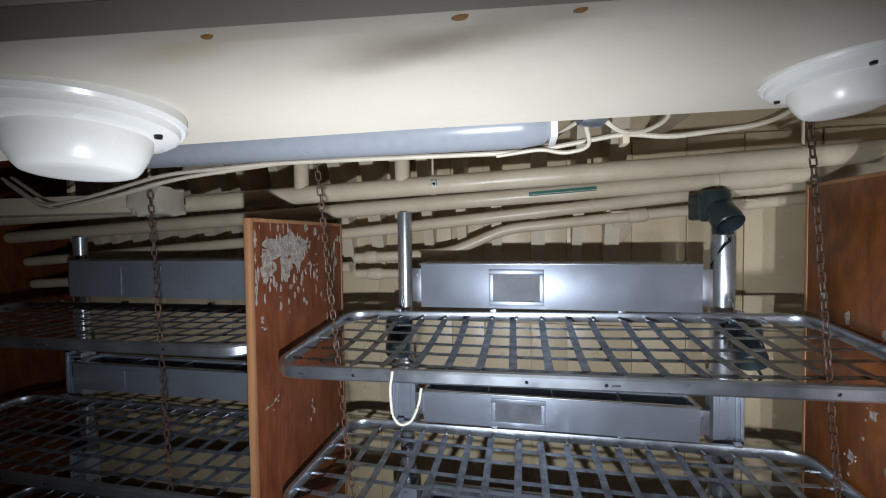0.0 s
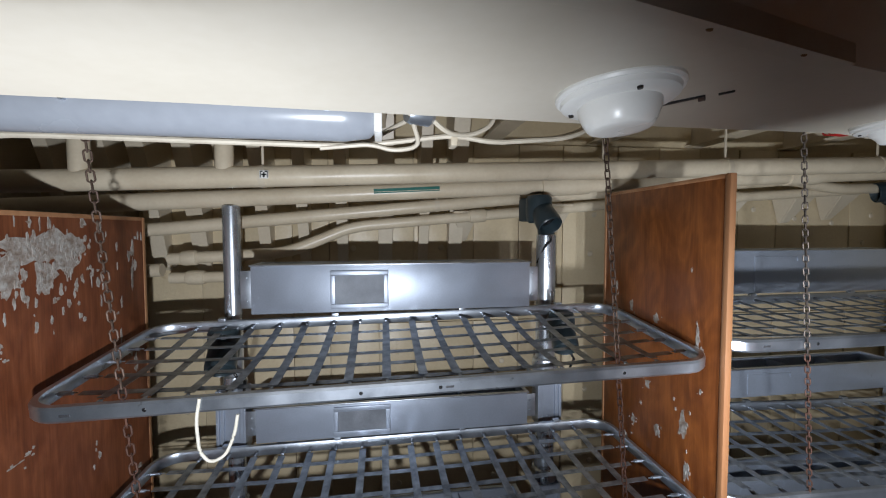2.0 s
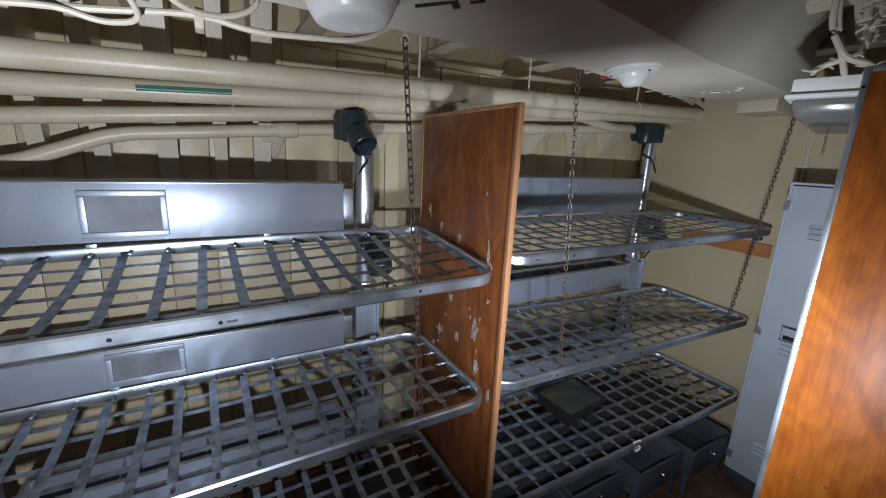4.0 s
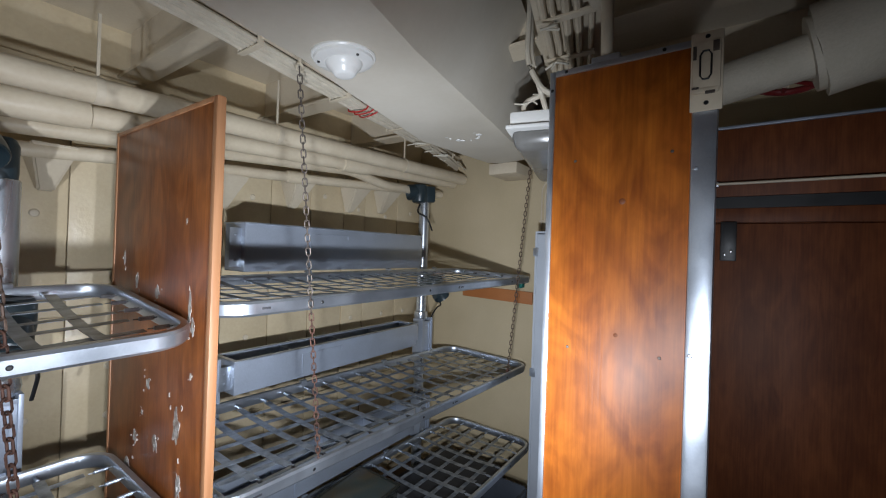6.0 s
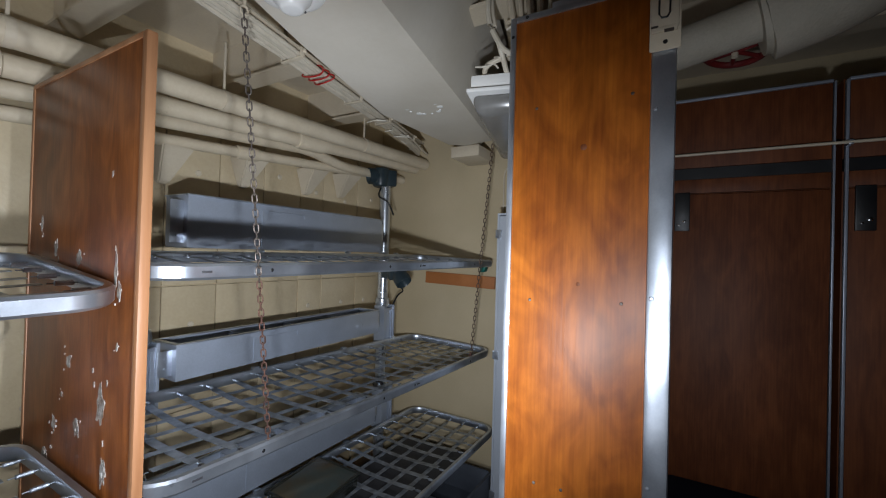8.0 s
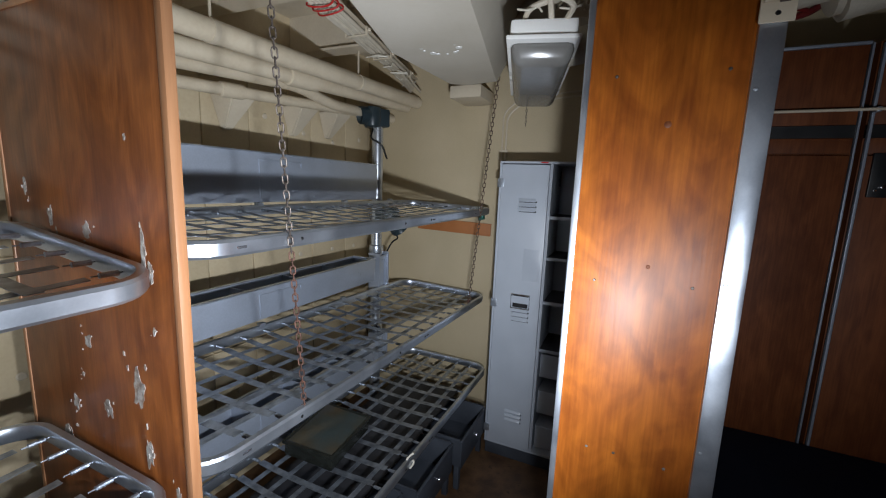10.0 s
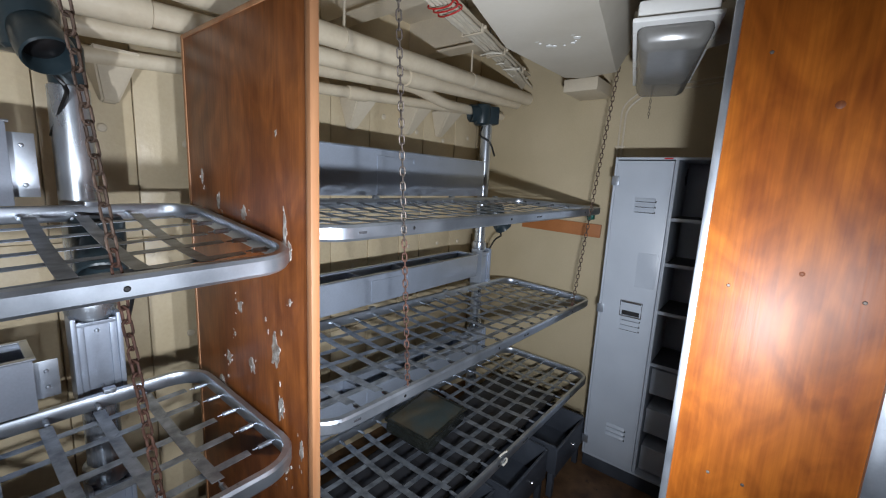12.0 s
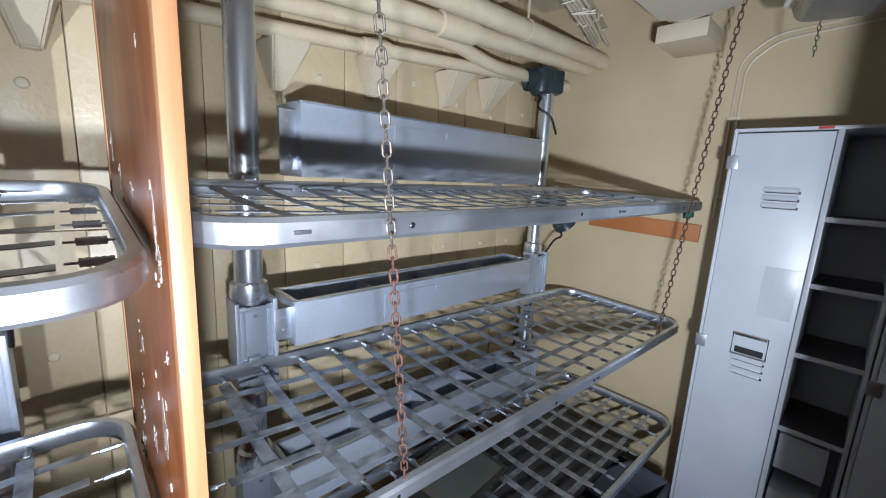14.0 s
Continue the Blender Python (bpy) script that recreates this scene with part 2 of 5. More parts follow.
# ---- mesh helpers ----
def box(bm, lo, hi, bevel=0.0):
    vs = [bm.verts.new((x, y, z)) for x in (lo[0], hi[0]) for y in (lo[1], hi[1]) for z in (lo[2], hi[2])]
    fs = [bm.faces.new([vs[i] for i in f]) for f in ((0, 1, 3, 2), (4, 6, 7, 5), (0, 4, 5, 1), (2, 3, 7, 6), (0, 2, 6, 4), (1, 5, 7, 3))]
    if bevel:
        es = list({e for f in fs for e in f.edges})
        bmesh.ops.bevel(bm, geom=es, offset=bevel, segments=2, profile=0.6, affect="EDGES")
    return vs


def obox(bm, m, size, bevel=0.0):
    """A box of that size round the pose m."""
    t = bmesh.new()
    h = [s / 2 for s in size]
    box(t, (-h[0], -h[1], -h[2]), h, bevel)
    t.transform(m)
    join(bm, t)


def join(bm, other):
    me = bpy.data.meshes.new("tmp")
    other.to_mesh(me)
    bm.from_mesh(me)
    bpy.data.meshes.remove(me)
    other.free()


def sweep(bm, points, profile, closed=False):
    """Sweep a closed profile of (side, up) along the points; side is level, up is near z."""
    pts = [Vector(p) for p in points]
    n, rings = len(pts), []
    for i, p in enumerate(pts):
        if closed:
            d = pts[(i + 1) % n] - pts[i - 1]
        else:
            d = pts[min(i + 1, n - 1)] - pts[max(i - 1, 0)]
        d.normalize()
        ref = Vector((0, 0, 1)) if abs(d.z) < 0.95 else Vector((0, 1, 0))
        side = d.cross(ref).normalized()
        up = side.cross(d)
        rings.append([bm.verts.new(p + side * a + up * b) for a, b in profile])
    k = len(profile)
    for i in range(n if closed else n - 1):
        a, b = rings[i], rings[(i + 1) % n]
        for j in range(k):
            bm.faces.new((a[j], a[(j + 1) % k], b[(j + 1) % k], b[j]))
    if not closed:
        bm.faces.new(rings[0][::-1])
        bm.faces.new(rings[-1])


def tube(bm, points, r, seg=12, closed=False):
    sweep(bm, points, [(r * math.cos(2 * math.pi * i / seg), r * math.sin(2 * math.pi * i / seg)) for i in range(seg)], closed)


def bend(points, r, steps=5):
    """The polyline with its inner corners rounded by about r."""
    out = [Vector(points[0])]
    for a, b, c in zip(points, points[1:], points[2:]):
        a, b, c = Vector(a), Vector(b), Vector(c)
        u, v = (a - b), (c - b)
        d = min(r, u.length * 0.45, v.length * 0.45)
        p, q = b + u.normalized() * d, b + v.normalized() * d
        for i in range(steps + 1):
            s = i / steps
            out.append(p * (1 - s) ** 2 + b * 2 * s * (1 - s) + q * s * s)
    out.append(Vector(points[-1]))
    return out


def lathe(bm, profile, seg=40, m=None):
    """Turn (radius, height) pairs about z."""
    t = bmesh.new()
    rings = []
    for r, z in profile:
        if r < 1e-5:
            rings.append([t.verts.new((0, 0, z))])
        else:
            rings.append([t.verts.new((r * math.cos(2 * math.pi * i / seg), r * math.sin(2 * math.pi * i / seg), z)) for i in range(seg)])
    for a, b in zip(rings, rings[1:]):
        for i in range(seg):
            j = (i + 1) % seg
            if len(a) == 1:
                t.faces.new((a[0], b[j], b[i]))
            elif len(b) == 1:
                t.faces.new((a[i], a[j], b[0]))
            else:
                t.faces.new((a[i], a[j], b[j], b[i]))
    if m is not None:
        t.transform(m)
    join(bm, t)


def rounded(w, d, r, steps=6):
    """A rounded rectangle in the plane from 0 to w and from 0 to d."""
    out = []
    for cx, cy, a0 in ((w - r, d - r, 0), (r, d - r, 90), (r, r, 180), (w - r, r, 270)):
        for i in range(steps + 1):
            a = radians(a0 + 90 * i / steps)
            out.append((cx + r * math.cos(a), cy + r * math.sin(a)))
    return out


def mesh_of(bm, material, smooth=35):
    bmesh.ops.recalc_face_normals(bm, faces=bm.faces)
    me = bpy.data.meshes.new("mesh")
    bm.to_mesh(me)
    bm.free()
    me.materials.append(material)
    for p in me.polygons:
        p.use_smooth = True
    me.set_sharp_from_angle(angle=radians(smooth))
    return me


def part(name, bm, material, parent=None, label="", m=None):
    """One mesh object under a thing or a part."""
    ob = new(name, bm if isinstance(bm, bpy.types.Mesh) else mesh_of(bm, material))
    ob.parent = parent
    if m is not None:
        ob.matrix_basis = m
    return tagged(ob, label)


def thing(name, m, label, category, group="", kind=""):
    ob = new(name)
    ob.empty_display_size = 0.05
    ob.matrix_basis = m
    return tagged(ob, label, category, group, kind)


def solid(name, bm, material, label, category, group="", kind="", m=None):
    ob = new(name, bm if isinstance(bm, bpy.types.Mesh) else mesh_of(bm, material))
    if m is not None:
        ob.matrix_basis = m
    return tagged(ob, label, category, group, kind)


def bm_box(lo, hi, bevel=0.0):
    bm = bmesh.new()
    box(bm, lo, hi, bevel)
    return bm


def bm_tube(points, r, seg=12, closed=False):
    bm = bmesh.new()
    tube(bm, points, r, seg, closed)
    return bm


def bm_lathe(profile, seg=40, m=None):
    bm = bmesh.new()
    lathe(bm, profile, seg, m)
    return bm


def prism(outline, z0, z1):
    """An upright prism over a plan outline; z0 and z1 are heights or functions of x."""
    bm = bmesh.new()
    lo, hi = (z0 if callable(z0) else (lambda x: z0)), (z1 if callable(z1) else (lambda x: z1))
    a = [bm.verts.new((x, y, lo(x))) for x, y in outline]
    b = [bm.verts.new((x, y, hi(x))) for x, y in outline]
    bm.faces.new(a[::-1])
    bm.faces.new(b)
    for i in range(len(a)):
        j = (i + 1) % len(a)
        bm.faces.new((a[i], a[j], b[j], b[i]))
    return bm


# ---- the compartment: floor, hull side, bulkheads, deckhead ----
X0, X1, Y0, HIGH = -3.3, 3.24, -1.7, 2.62


def hull_y(x):
    return 2.27 - 0.022 * x


floor = solid("floor", bm_box((X0 - 0.1, Y0 - 0.1, -0.08), (X1 + 0.1, 2.5, 0.0)), LINO, "mottled dark brown deck covering, worn and dirty", "floor", kind="structure")
bm = prism([(X0, hull_y(X0) + 0.02), (X1, hull_y(X1) + 0.02), (X1, hull_y(X1) + 0.12), (X0, hull_y(X0) + 0.12)], 0.0, HIGH)
hull = solid("wall_hull", bm, HULL, "cream painted hull side with lining sheets and studs", "wall", kind="structure")
solid("wall_bulkhead", bm_box((X1, Y0, 0.0), (X1 + 0.1, 2.4, HIGH)), BULK, "cream painted steel end bulkhead with chipped paint", "wall", kind="structure")
# Added walls out of view close the room; dark veneer keeps bounced light low.
solid("wall_back", bm_box((X0, Y0 - 0.1, 0.0), (X1, Y0, HIGH)), WOODD, "unseen closing wall, made dark to cut bounced light", "wall", kind="structure")
solid("wall_far", bm_box((X0 - 0.1, Y0, 0.0), (X0, 2.4, HIGH)), WOODD, "unseen closing wall, made dark to cut bounced light", "wall", kind="structure")

bm = bmesh.new()
box(bm, (X0, Y0, HIGH), (X1, 2.5, HIGH + 0.08))
ceiling = solid("ceiling", bm, CREAM, "cream painted steel deckhead with deep beams", "ceiling", kind="structure")

# deck beams that cross the compartment, each with a bracket at the hull
BEAMS = [-2.6, -1.95, -1.3, -0.65, 0.0, 0.62, 1.24, 1.86, 2.48]
for bx in BEAMS:
    bm = bmesh.new()
    box(bm, (bx - 0.006, Y0, HIGH - 0.20), (bx + 0.006, 2.25, HIGH))
    box(bm, (bx - 0.05, Y0, HIGH - 0.212), (bx + 0.05, 2.25, HIGH - 0.20))
    solid("deck_beam", bm, CREAM, "cream painted flanged steel deck beam", "beam", "deck beams", "structure")


def duct_z(x):
    return 2.080 + 0.075 * x


# the big flat air trunk under the deckhead
OUT = [(-3.2, -0.25), (-0.49, 0.205), (-0.08, 0.300), (0.214, 0.369), (0.603, 0.504), (1.3, 0.715), (2.0, 0.885), (2.6, 1.035), (2.87, 1.10), (2.92, 1.30), (2.85, 1.375), (2.09, 1.305), (1.42, 1.06), (1.19, 0.965), (0.39, 0.755), (-0.19, 0.580), (-0.54, 0.485), (-3.2, 0.02)]
air = thing("air_duct", pose(0, 0, 0), "flat cream painted air trunk below the deckhead", "air duct")
bm = bmesh.new()
under = [bm.verts.new((x, y, duct_z(x))) for x, y in OUT]
over = [bm.verts.new((x + (0.04 if k < 9 else 0.0), y - (0.15 if k < 9 else 0.0), duct_z(x) + 0.30)) for k, (x, y) in enumerate(OUT)]
bm.faces.new(under[::-1])
bm.faces.new(over)
for k in range(len(OUT)):
    n = (k + 1) % len(OUT)
    bm.faces.new((under[k], under[n], over[n], over[k]))
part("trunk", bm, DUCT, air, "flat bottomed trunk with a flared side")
bm = bmesh.new()
sweep(bm, [(x, y, duct_z(x)) for x, y in OUT[:5]], [(-0.011, -0.004), (0.011, -0.004), (0.011, 0.02), (-0.011, 0.02)])
part("seam", bm, DUCT, air, "yellowed sealing bead along the edge")
for x, y, a in ((-0.085, 0.296, 0.0055), (0.005, 0.318, 0.0045), (-0.27, 0.256, 0.004), (0.33, 0.407, 0.003), (0.50, 0.466, 0.003)):
    part("rust_spot", bm_lathe([(0, -0.0062), (a * 0.7, -0.0055), (a, -0.003)], 9, pose(x, y, duct_z(x)) @ Matrix.Diagonal((1.5, 0.8, 1, 1))), RUST_SPOT, air, "brown rust spot")
for k in range(4):
    hx = -1.8 + 1.4 * k
    part("hanger", bm_box((hx, 0.5 + 0.25 * hx, duct_z(hx) + 0.3), (hx + 0.04, 0.54 + 0.25 * hx, HIGH), 0.004), CREAM, air)


# ---- partitions and the end panel ----
def partition(x, y0, y1, top, mat, label):
    t = thing("partition", pose(x, y0, 0), label, "partition", "wooden partitions between the bunks")
    w = 0.022
    part("board", bm_box((0.003, 0.012, 0.0), (w - 0.003, y1 - y0 - 0.012, top - 0.012), 0.002), mat, t)
    part("front_edge", bm_box((-0.001, -0.006, 0), (w + 0.001, 0.016, top), 0.006), WOODE, t, "light worn hardwood edge strip")
    part("back_edge", bm_box((0, y1 - y0 - 0.016, 0), (w, y1 - y0, top), 0.004), WOODE, t)
    part("top_edge", bm_box((0, 0.016, top - 0.014), (w, y1 - y0 - 0.016, top), 0.003), WOODE, t)
    return t


part_r = partition(1.091, 1.175, 1.878, 2.096, WOODP, "dark cherry veneered bunk partition with chipped pale patches")
part_l = partition(-0.945, 1.175, 1.868, 1.975, WOODL, "reddish brown partition with a large flaked grey patch")

panel = thing("end_panel", pose(1.518, 0.139, 0), "glossy cherry veneered end panel edged with aluminium", "panel")
PW, PH = 0.339, 2.155
part("veneer_board", bm_box((0.004, 0.04, 0.05), (0.034, PW - 0.012, PH - 0.012), 0.001), CHERRY, panel)
part("left_edging", bm_box((0, PW - 0.014, 0.0), (0.038, PW, PH), 0.003), ALU, panel, "dull aluminium angle")
part("top_edging", bm_box((0, 0.048, PH - 0.014), (0.038, PW - 0.014, PH), 0.003), ALU, panel, "dull aluminium angle")
part("corner_post", bm_box((-0.004, 0.006, 0.0), (0.042, 0.050, PH - 0.002), 0.009), ALU, panel, "bright rounded aluminium corner post")
for z in (0.55, 0.80, 1.177, 1.537, 1.9):
    part("screw", bm_lathe([(0, 0.002), (0.003, 0.0015), (0.0045, 0.0)], 10, pose(-0.004, 0.040, z, 0, -90, 0)), ALU, panel)


# ---- bunks ----
BW, BD = 1.94, 0.64          # length and depth of a bunk frame
RAIL = [(-0.009, -0.021), (0.006, -0.021), (0.011, -0.014), (0.011, 0.014), (0.006, 0.021), (-0.009, 0.021), (-0.012, 0.016), (-0.012, -0.016)]


def strap_mesh(length, width, sag, turn):
    """A flat sprung steel strap, a little sagged, along x or y from 0."""
    bm = bmesh.new()
    pts = []
    for i in range(9):
        s = i / 8
        pts.append((length * s, 0, -sag * 4 * s * (1 - s)))
    sweep(bm, pts, [(-width / 2, -0.0008), (width / 2, -0.0008), (width / 2, 0.0008), (-width / 2, 0.0008)])
    if turn:
        bm.transform(Matrix.Rotation(radians(90), 4, "Z"))
    return mesh_of(bm, STRAP)


def spring_mesh():
    bm = bmesh.new()
    n = 72
    pts = [(0.006 + 0.036 * i / n, 0.0048 * math.cos(i * 0.9), 0.0048 * math.sin(i * 0.9)) for i in range(n + 1)]
    lathe(bm, [(0, 0.0), (0.0062, 0.0), (0.0066, 0.003), (0.0056, 0.006), (0.0066, 0.010), (0.0056, 0.014), (0.0066, 0.018), (0.0056, 0.022),
               (0.0066, 0.026), (0.0056, 0.030), (0.0064, 0.034), (0, 0.036)], 8, pose(0.008, 0, 0, 0, 90, 0))
    tube(bm, [(-0.006, 0, 0), (0.01, 0, 0)], 0.0018, 6)
    tube(bm, [(0.042, 0, 0), (0.056, 0, 0)], 0.0018, 6)
    return mesh_of(bm, STRAP)


SPRING = spring_mesh()
LONGS = [0.115, 0.215, 0.32, 0.425, 0.525]
CROSS = [0.16 + 0.1075 * i for i in range(16)]
LONG_STRAP = strap_mesh(BW - 0.15, 0.023, 0.020, False)
CROSS_STRAP = strap_mesh(BD - 0.13, 0.027, 0.012, True)
bm = bmesh.new()
sweep(bm, [(x, y, 0) for x, y in rounded(BW, BD, 0.095, 8)], RAIL, True)
FRAME = mesh_of(bm, ALU)
bm = bmesh.new()
obox(bm, pose(0, -0.0115, 0.0), (0.024, 0.002, 0.006), 0.0008)
SLOT = mesh_of(bm, DARKM)
HOLE = mesh_of(bm_lathe([(0, 0.0015), (0.0035, 0.0015), (0.0055, 0.0)], 10, pose(0, -0.0115, 0, 90, 0, 0)), BLACK)
bm = bmesh.new()
obox(bm, pose(0, 0.004, 0.022), (0.03, 0.022, 0.02), 0.003)
CLIP = mesh_of(bm, ALU)


def bunk(x, y, z, rx, ry, label, skip=(), stretch=1.0):
    """A pipe-frame bunk with a net of sprung straps; x, y, z is its front left corner."""
    t = thing("bunk", pose(x, y, z, rx, ry, 0) @ Matrix.Diagonal((stretch, 1, 1, 1)), label, "bunk", "bunk frames hung in tiers")
    part("rail", FRAME, None, t, "worn aluminium rail with rounded corners")
    rnd = random.Random(int(1000 * (x + 5) + 77 * z))
    for i, s in enumerate(LONGS):
        if ("l", i) in skip:
            continue
        part("long_strap", LONG_STRAP, None, t, m=pose(0.075, s + rnd.uniform(-0.006, 0.006), rnd.uniform(-0.004, 0.0), 0, 0, rnd.uniform(-0.25, 0.25)))
        part("spring", SPRING, None, t, m=pose(0.012, s, 0))
        part("spring", SPRING, None, t, m=pose(BW - 0.012, s, 0, 0, 0, 180))
    for i, s in enumerate(CROSS):
        if ("c", i) in skip:
            continue
        part("cross_strap", CROSS_STRAP, None, t, m=pose(s + rnd.uniform(-0.008, 0.008), 0.065, 0.003 + rnd.uniform(-0.003, 0.003), 0, 0, rnd.uniform(-1.2, 1.2)))
        part("spring", SPRING, None, t, m=pose(s, 0.012, 0, 0, 0, 90))
        part("spring", SPRING, None, t, m=pose(s, BD - 0.012, 0, 0, 0, -90))
    for s in (0.30, 0.84, 1.06, 1.62):
        part("rivet_hole", HOLE, None, t, m=pose(s, 0.0, 0))
    part("slot", SLOT, None, t, m=pose(0.12, 0.0, 0))
    part("slot", SLOT, None, t, m=pose(BW * 0.56, 0.0, 0))
    for s in (0.25, 0.7, 1.25, 1.7):
        part("hook_clip", CLIP, None, t, m=pose(s, BD - 0.004, 0))
    return t


YB = 1.186
bunk(-0.868, YB - 0.002, 1.462, 5.8, -1.0, "aluminium bunk frame tilted forward on its chains, straps sagging")
bunk(-0.868, YB, 0.985, 0.8, -0.3, "aluminium bunk frame with a net of steel straps")
bunk(-0.868, YB, 0.44, 0.4, 0.0, "aluminium bunk frame above metal bins")
bunk(1.116, YB, 1.548, 2.0, -0.1, "aluminium bunk frame with sagging straps, topmost of its tier", stretch=1.065)
bunk(1.116, YB + 0.012, 1.022, 2.2, 1.8, "aluminium bunk frame with loose straps, hung lower at one end", stretch=1.065)
bunk(1.116, YB - 0.03, 0.462, 0.8, 0.6, "aluminium bunk frame over open bins, dark webbing below", stretch=1.065)
bunk(-2.90, YB, 1.51, 2.0, -0.3, "aluminium bunk frame beside a wooden partition in shadow")
bunk(-2.90, YB, 0.975, 1.0, 0.0, "aluminium bunk frame with straps in shadow")
bunk(-2.90, YB, 0.44, 0.4, 0.0, "aluminium bunk frame near the deck in shadow")


# ---- posts with sleeves, and reading lamps ----
def post(x, y, top, label, k=1.0):
    t = thing("bunk_post", pose(x, y, 0), label, "post", "bunk posts")
    part("tube", bm_lathe([(0, 0), (0.036 * k, 0), (0.036 * k, top - 0.004), (0.033 * k, top), (0.028 * k, top), (0.028 * k, top - 0.05), (0, top - 0.05)], 32), POST, t)
    part("foot", bm_lathe([(0, 0), (0.07, 0), (0.07, 0.008), (0.055, 0.012), (0.052, 0.04), (0.036 * k, 0.045)], 28), POST, t)
    for z in (0.50, 1.06):
        bm = bmesh.new()
        box(bm, (-0.048, -0.050, z - 0.08), (0.048, -0.044, z + 0.16), 0.002)
        for sx in (-1, 1):
            box(bm, (min(sx * 0.047, sx * 0.060), -0.066, z - 0.09), (max(sx * 0.047, sx * 0.060), 0.02, z + 0.18), 0.003)
            box(bm, (min(sx * 0.030, sx * 0.047), -0.058, z - 0.08), (max(sx * 0.030, sx * 0.047), -0.050, z + 0.165), 0.002)
        box(bm, (-0.047, -0.060, z + 0.150), (0.047, -0.050, z + 0.162), 0.002)
        part("sleeve", bm, SHEET, t, "grey channel sleeve that carries a bunk hinge")
        part("collar", bm_lathe([(0.036 * k, z + 0.17), (0.046 * k, z + 0.172), (0.050 * k, z + 0.195), (0.046 * k, z + 0.225), (0.036 * k, z + 0.232)], 24), POST, t, "cast collar above the sleeve")
        for dz in (-0.05, 0.13):
            part("bolt", bm_lathe([(0, 0.006), (0.005, 0.005), (0.007, 0.0)], 6, pose(0.0, -0.050, z + dz, 90, 0, 0)), ALU, t)
    return t


def reading_lamp(x, y, z, turn, label, tilt=-44):
    t = thing("reading_lamp", pose(x, y, z, 0, 0, turn) @ Matrix.Scale(1.5, 4), label, "reading lamp", "bunk reading lamps")
    bm = bmesh.new()
    lathe(bm, [(0, 0), (0.030, 0), (0.036, 0.006), (0.040, 0.03), (0.040, 0.075), (0.034, 0.085), (0, 0.087)], 24, pose(0, -0.025, 0.0, 0, 0, 0))
    box(bm, (-0.03, -0.01, 0.005), (0.03, 0.045, 0.08), 0.008)
    part("housing", bm, HEAD, t)
    bm = bmesh.new()
    lathe(bm, [(0.029, 0.034), (0.0325, 0.003), (0.0345, 0.0), (0.037, 0.003), (0.038, 0.02), (0.035, 0.065), (0.022, 0.085), (0, 0.088)], 28, pose(0, -0.085, -0.012 if tilt > -60 else 0.045, tilt, 0, 0))
    part("shade", bm, HEAD, t, "round hood turned down to the bunk")
    part("lens", bm_lathe([(0, 0.020), (0.018, 0.024), (0.0292, 0.032)], 24, pose(0, -0.085, -0.012 if tilt > -60 else 0.045, tilt, 0, 0)), BLACK, t, "dark glass")
    part("flex", bm_tube(bend([(0, -0.02, 0.0), (0.035, -0.05, -0.05), (0.045, 0.0, -0.07), (0.035, 0.03, -0.13)], 0.03), 0.0038, 8), BLACK, t)
    return t


for x, y, top, k in ((-0.615, 1.93, 2.03, 1.0), (0.83, 1.96, 1.90, 1.3), (1.395, 1.90, 2.08, 1.12), (2.885, 1.90, 2.10, 1.0), (-2.66, 1.95, 1.93, 1.0), (-1.16, 1.95, 1.93, 1.0)):
    post(x, y, top, "dull aluminium bunk post with a hinge sleeve", k)
lamp_a = reading_lamp(0.744, 1.90, 1.954, 14, "blue-grey bakelite reading lamp on top of a post")
bm = bmesh.new()
box(bm, (0.015, 0.0, 0.012), (0.075, 0.045, 0.05), 0.006)
lathe(bm, [(0, -0.045), (0.026, -0.045), (0.028, -0.02), (0.028, 0.035), (0.022, 0.048), (0, 0.05)], 20, pose(0.065, 0.025, 0.0))
part("clamp", bm, HEAD, lamp_a, "bakelite clamp on the post")
reading_lamp(2.885, 1.900, 2.06, -122, "blue-grey bakelite reading lamp turned along its bunk", -84)
for x in (0.84, 2.885):
    reading_lamp(x, 1.825, 1.42, -10, "dark reading lamp clamped below the upper bunk")
reading_lamp(-0.61, 1.825, 1.40, 10, "dark reading lamp clamped below the upper bunk")


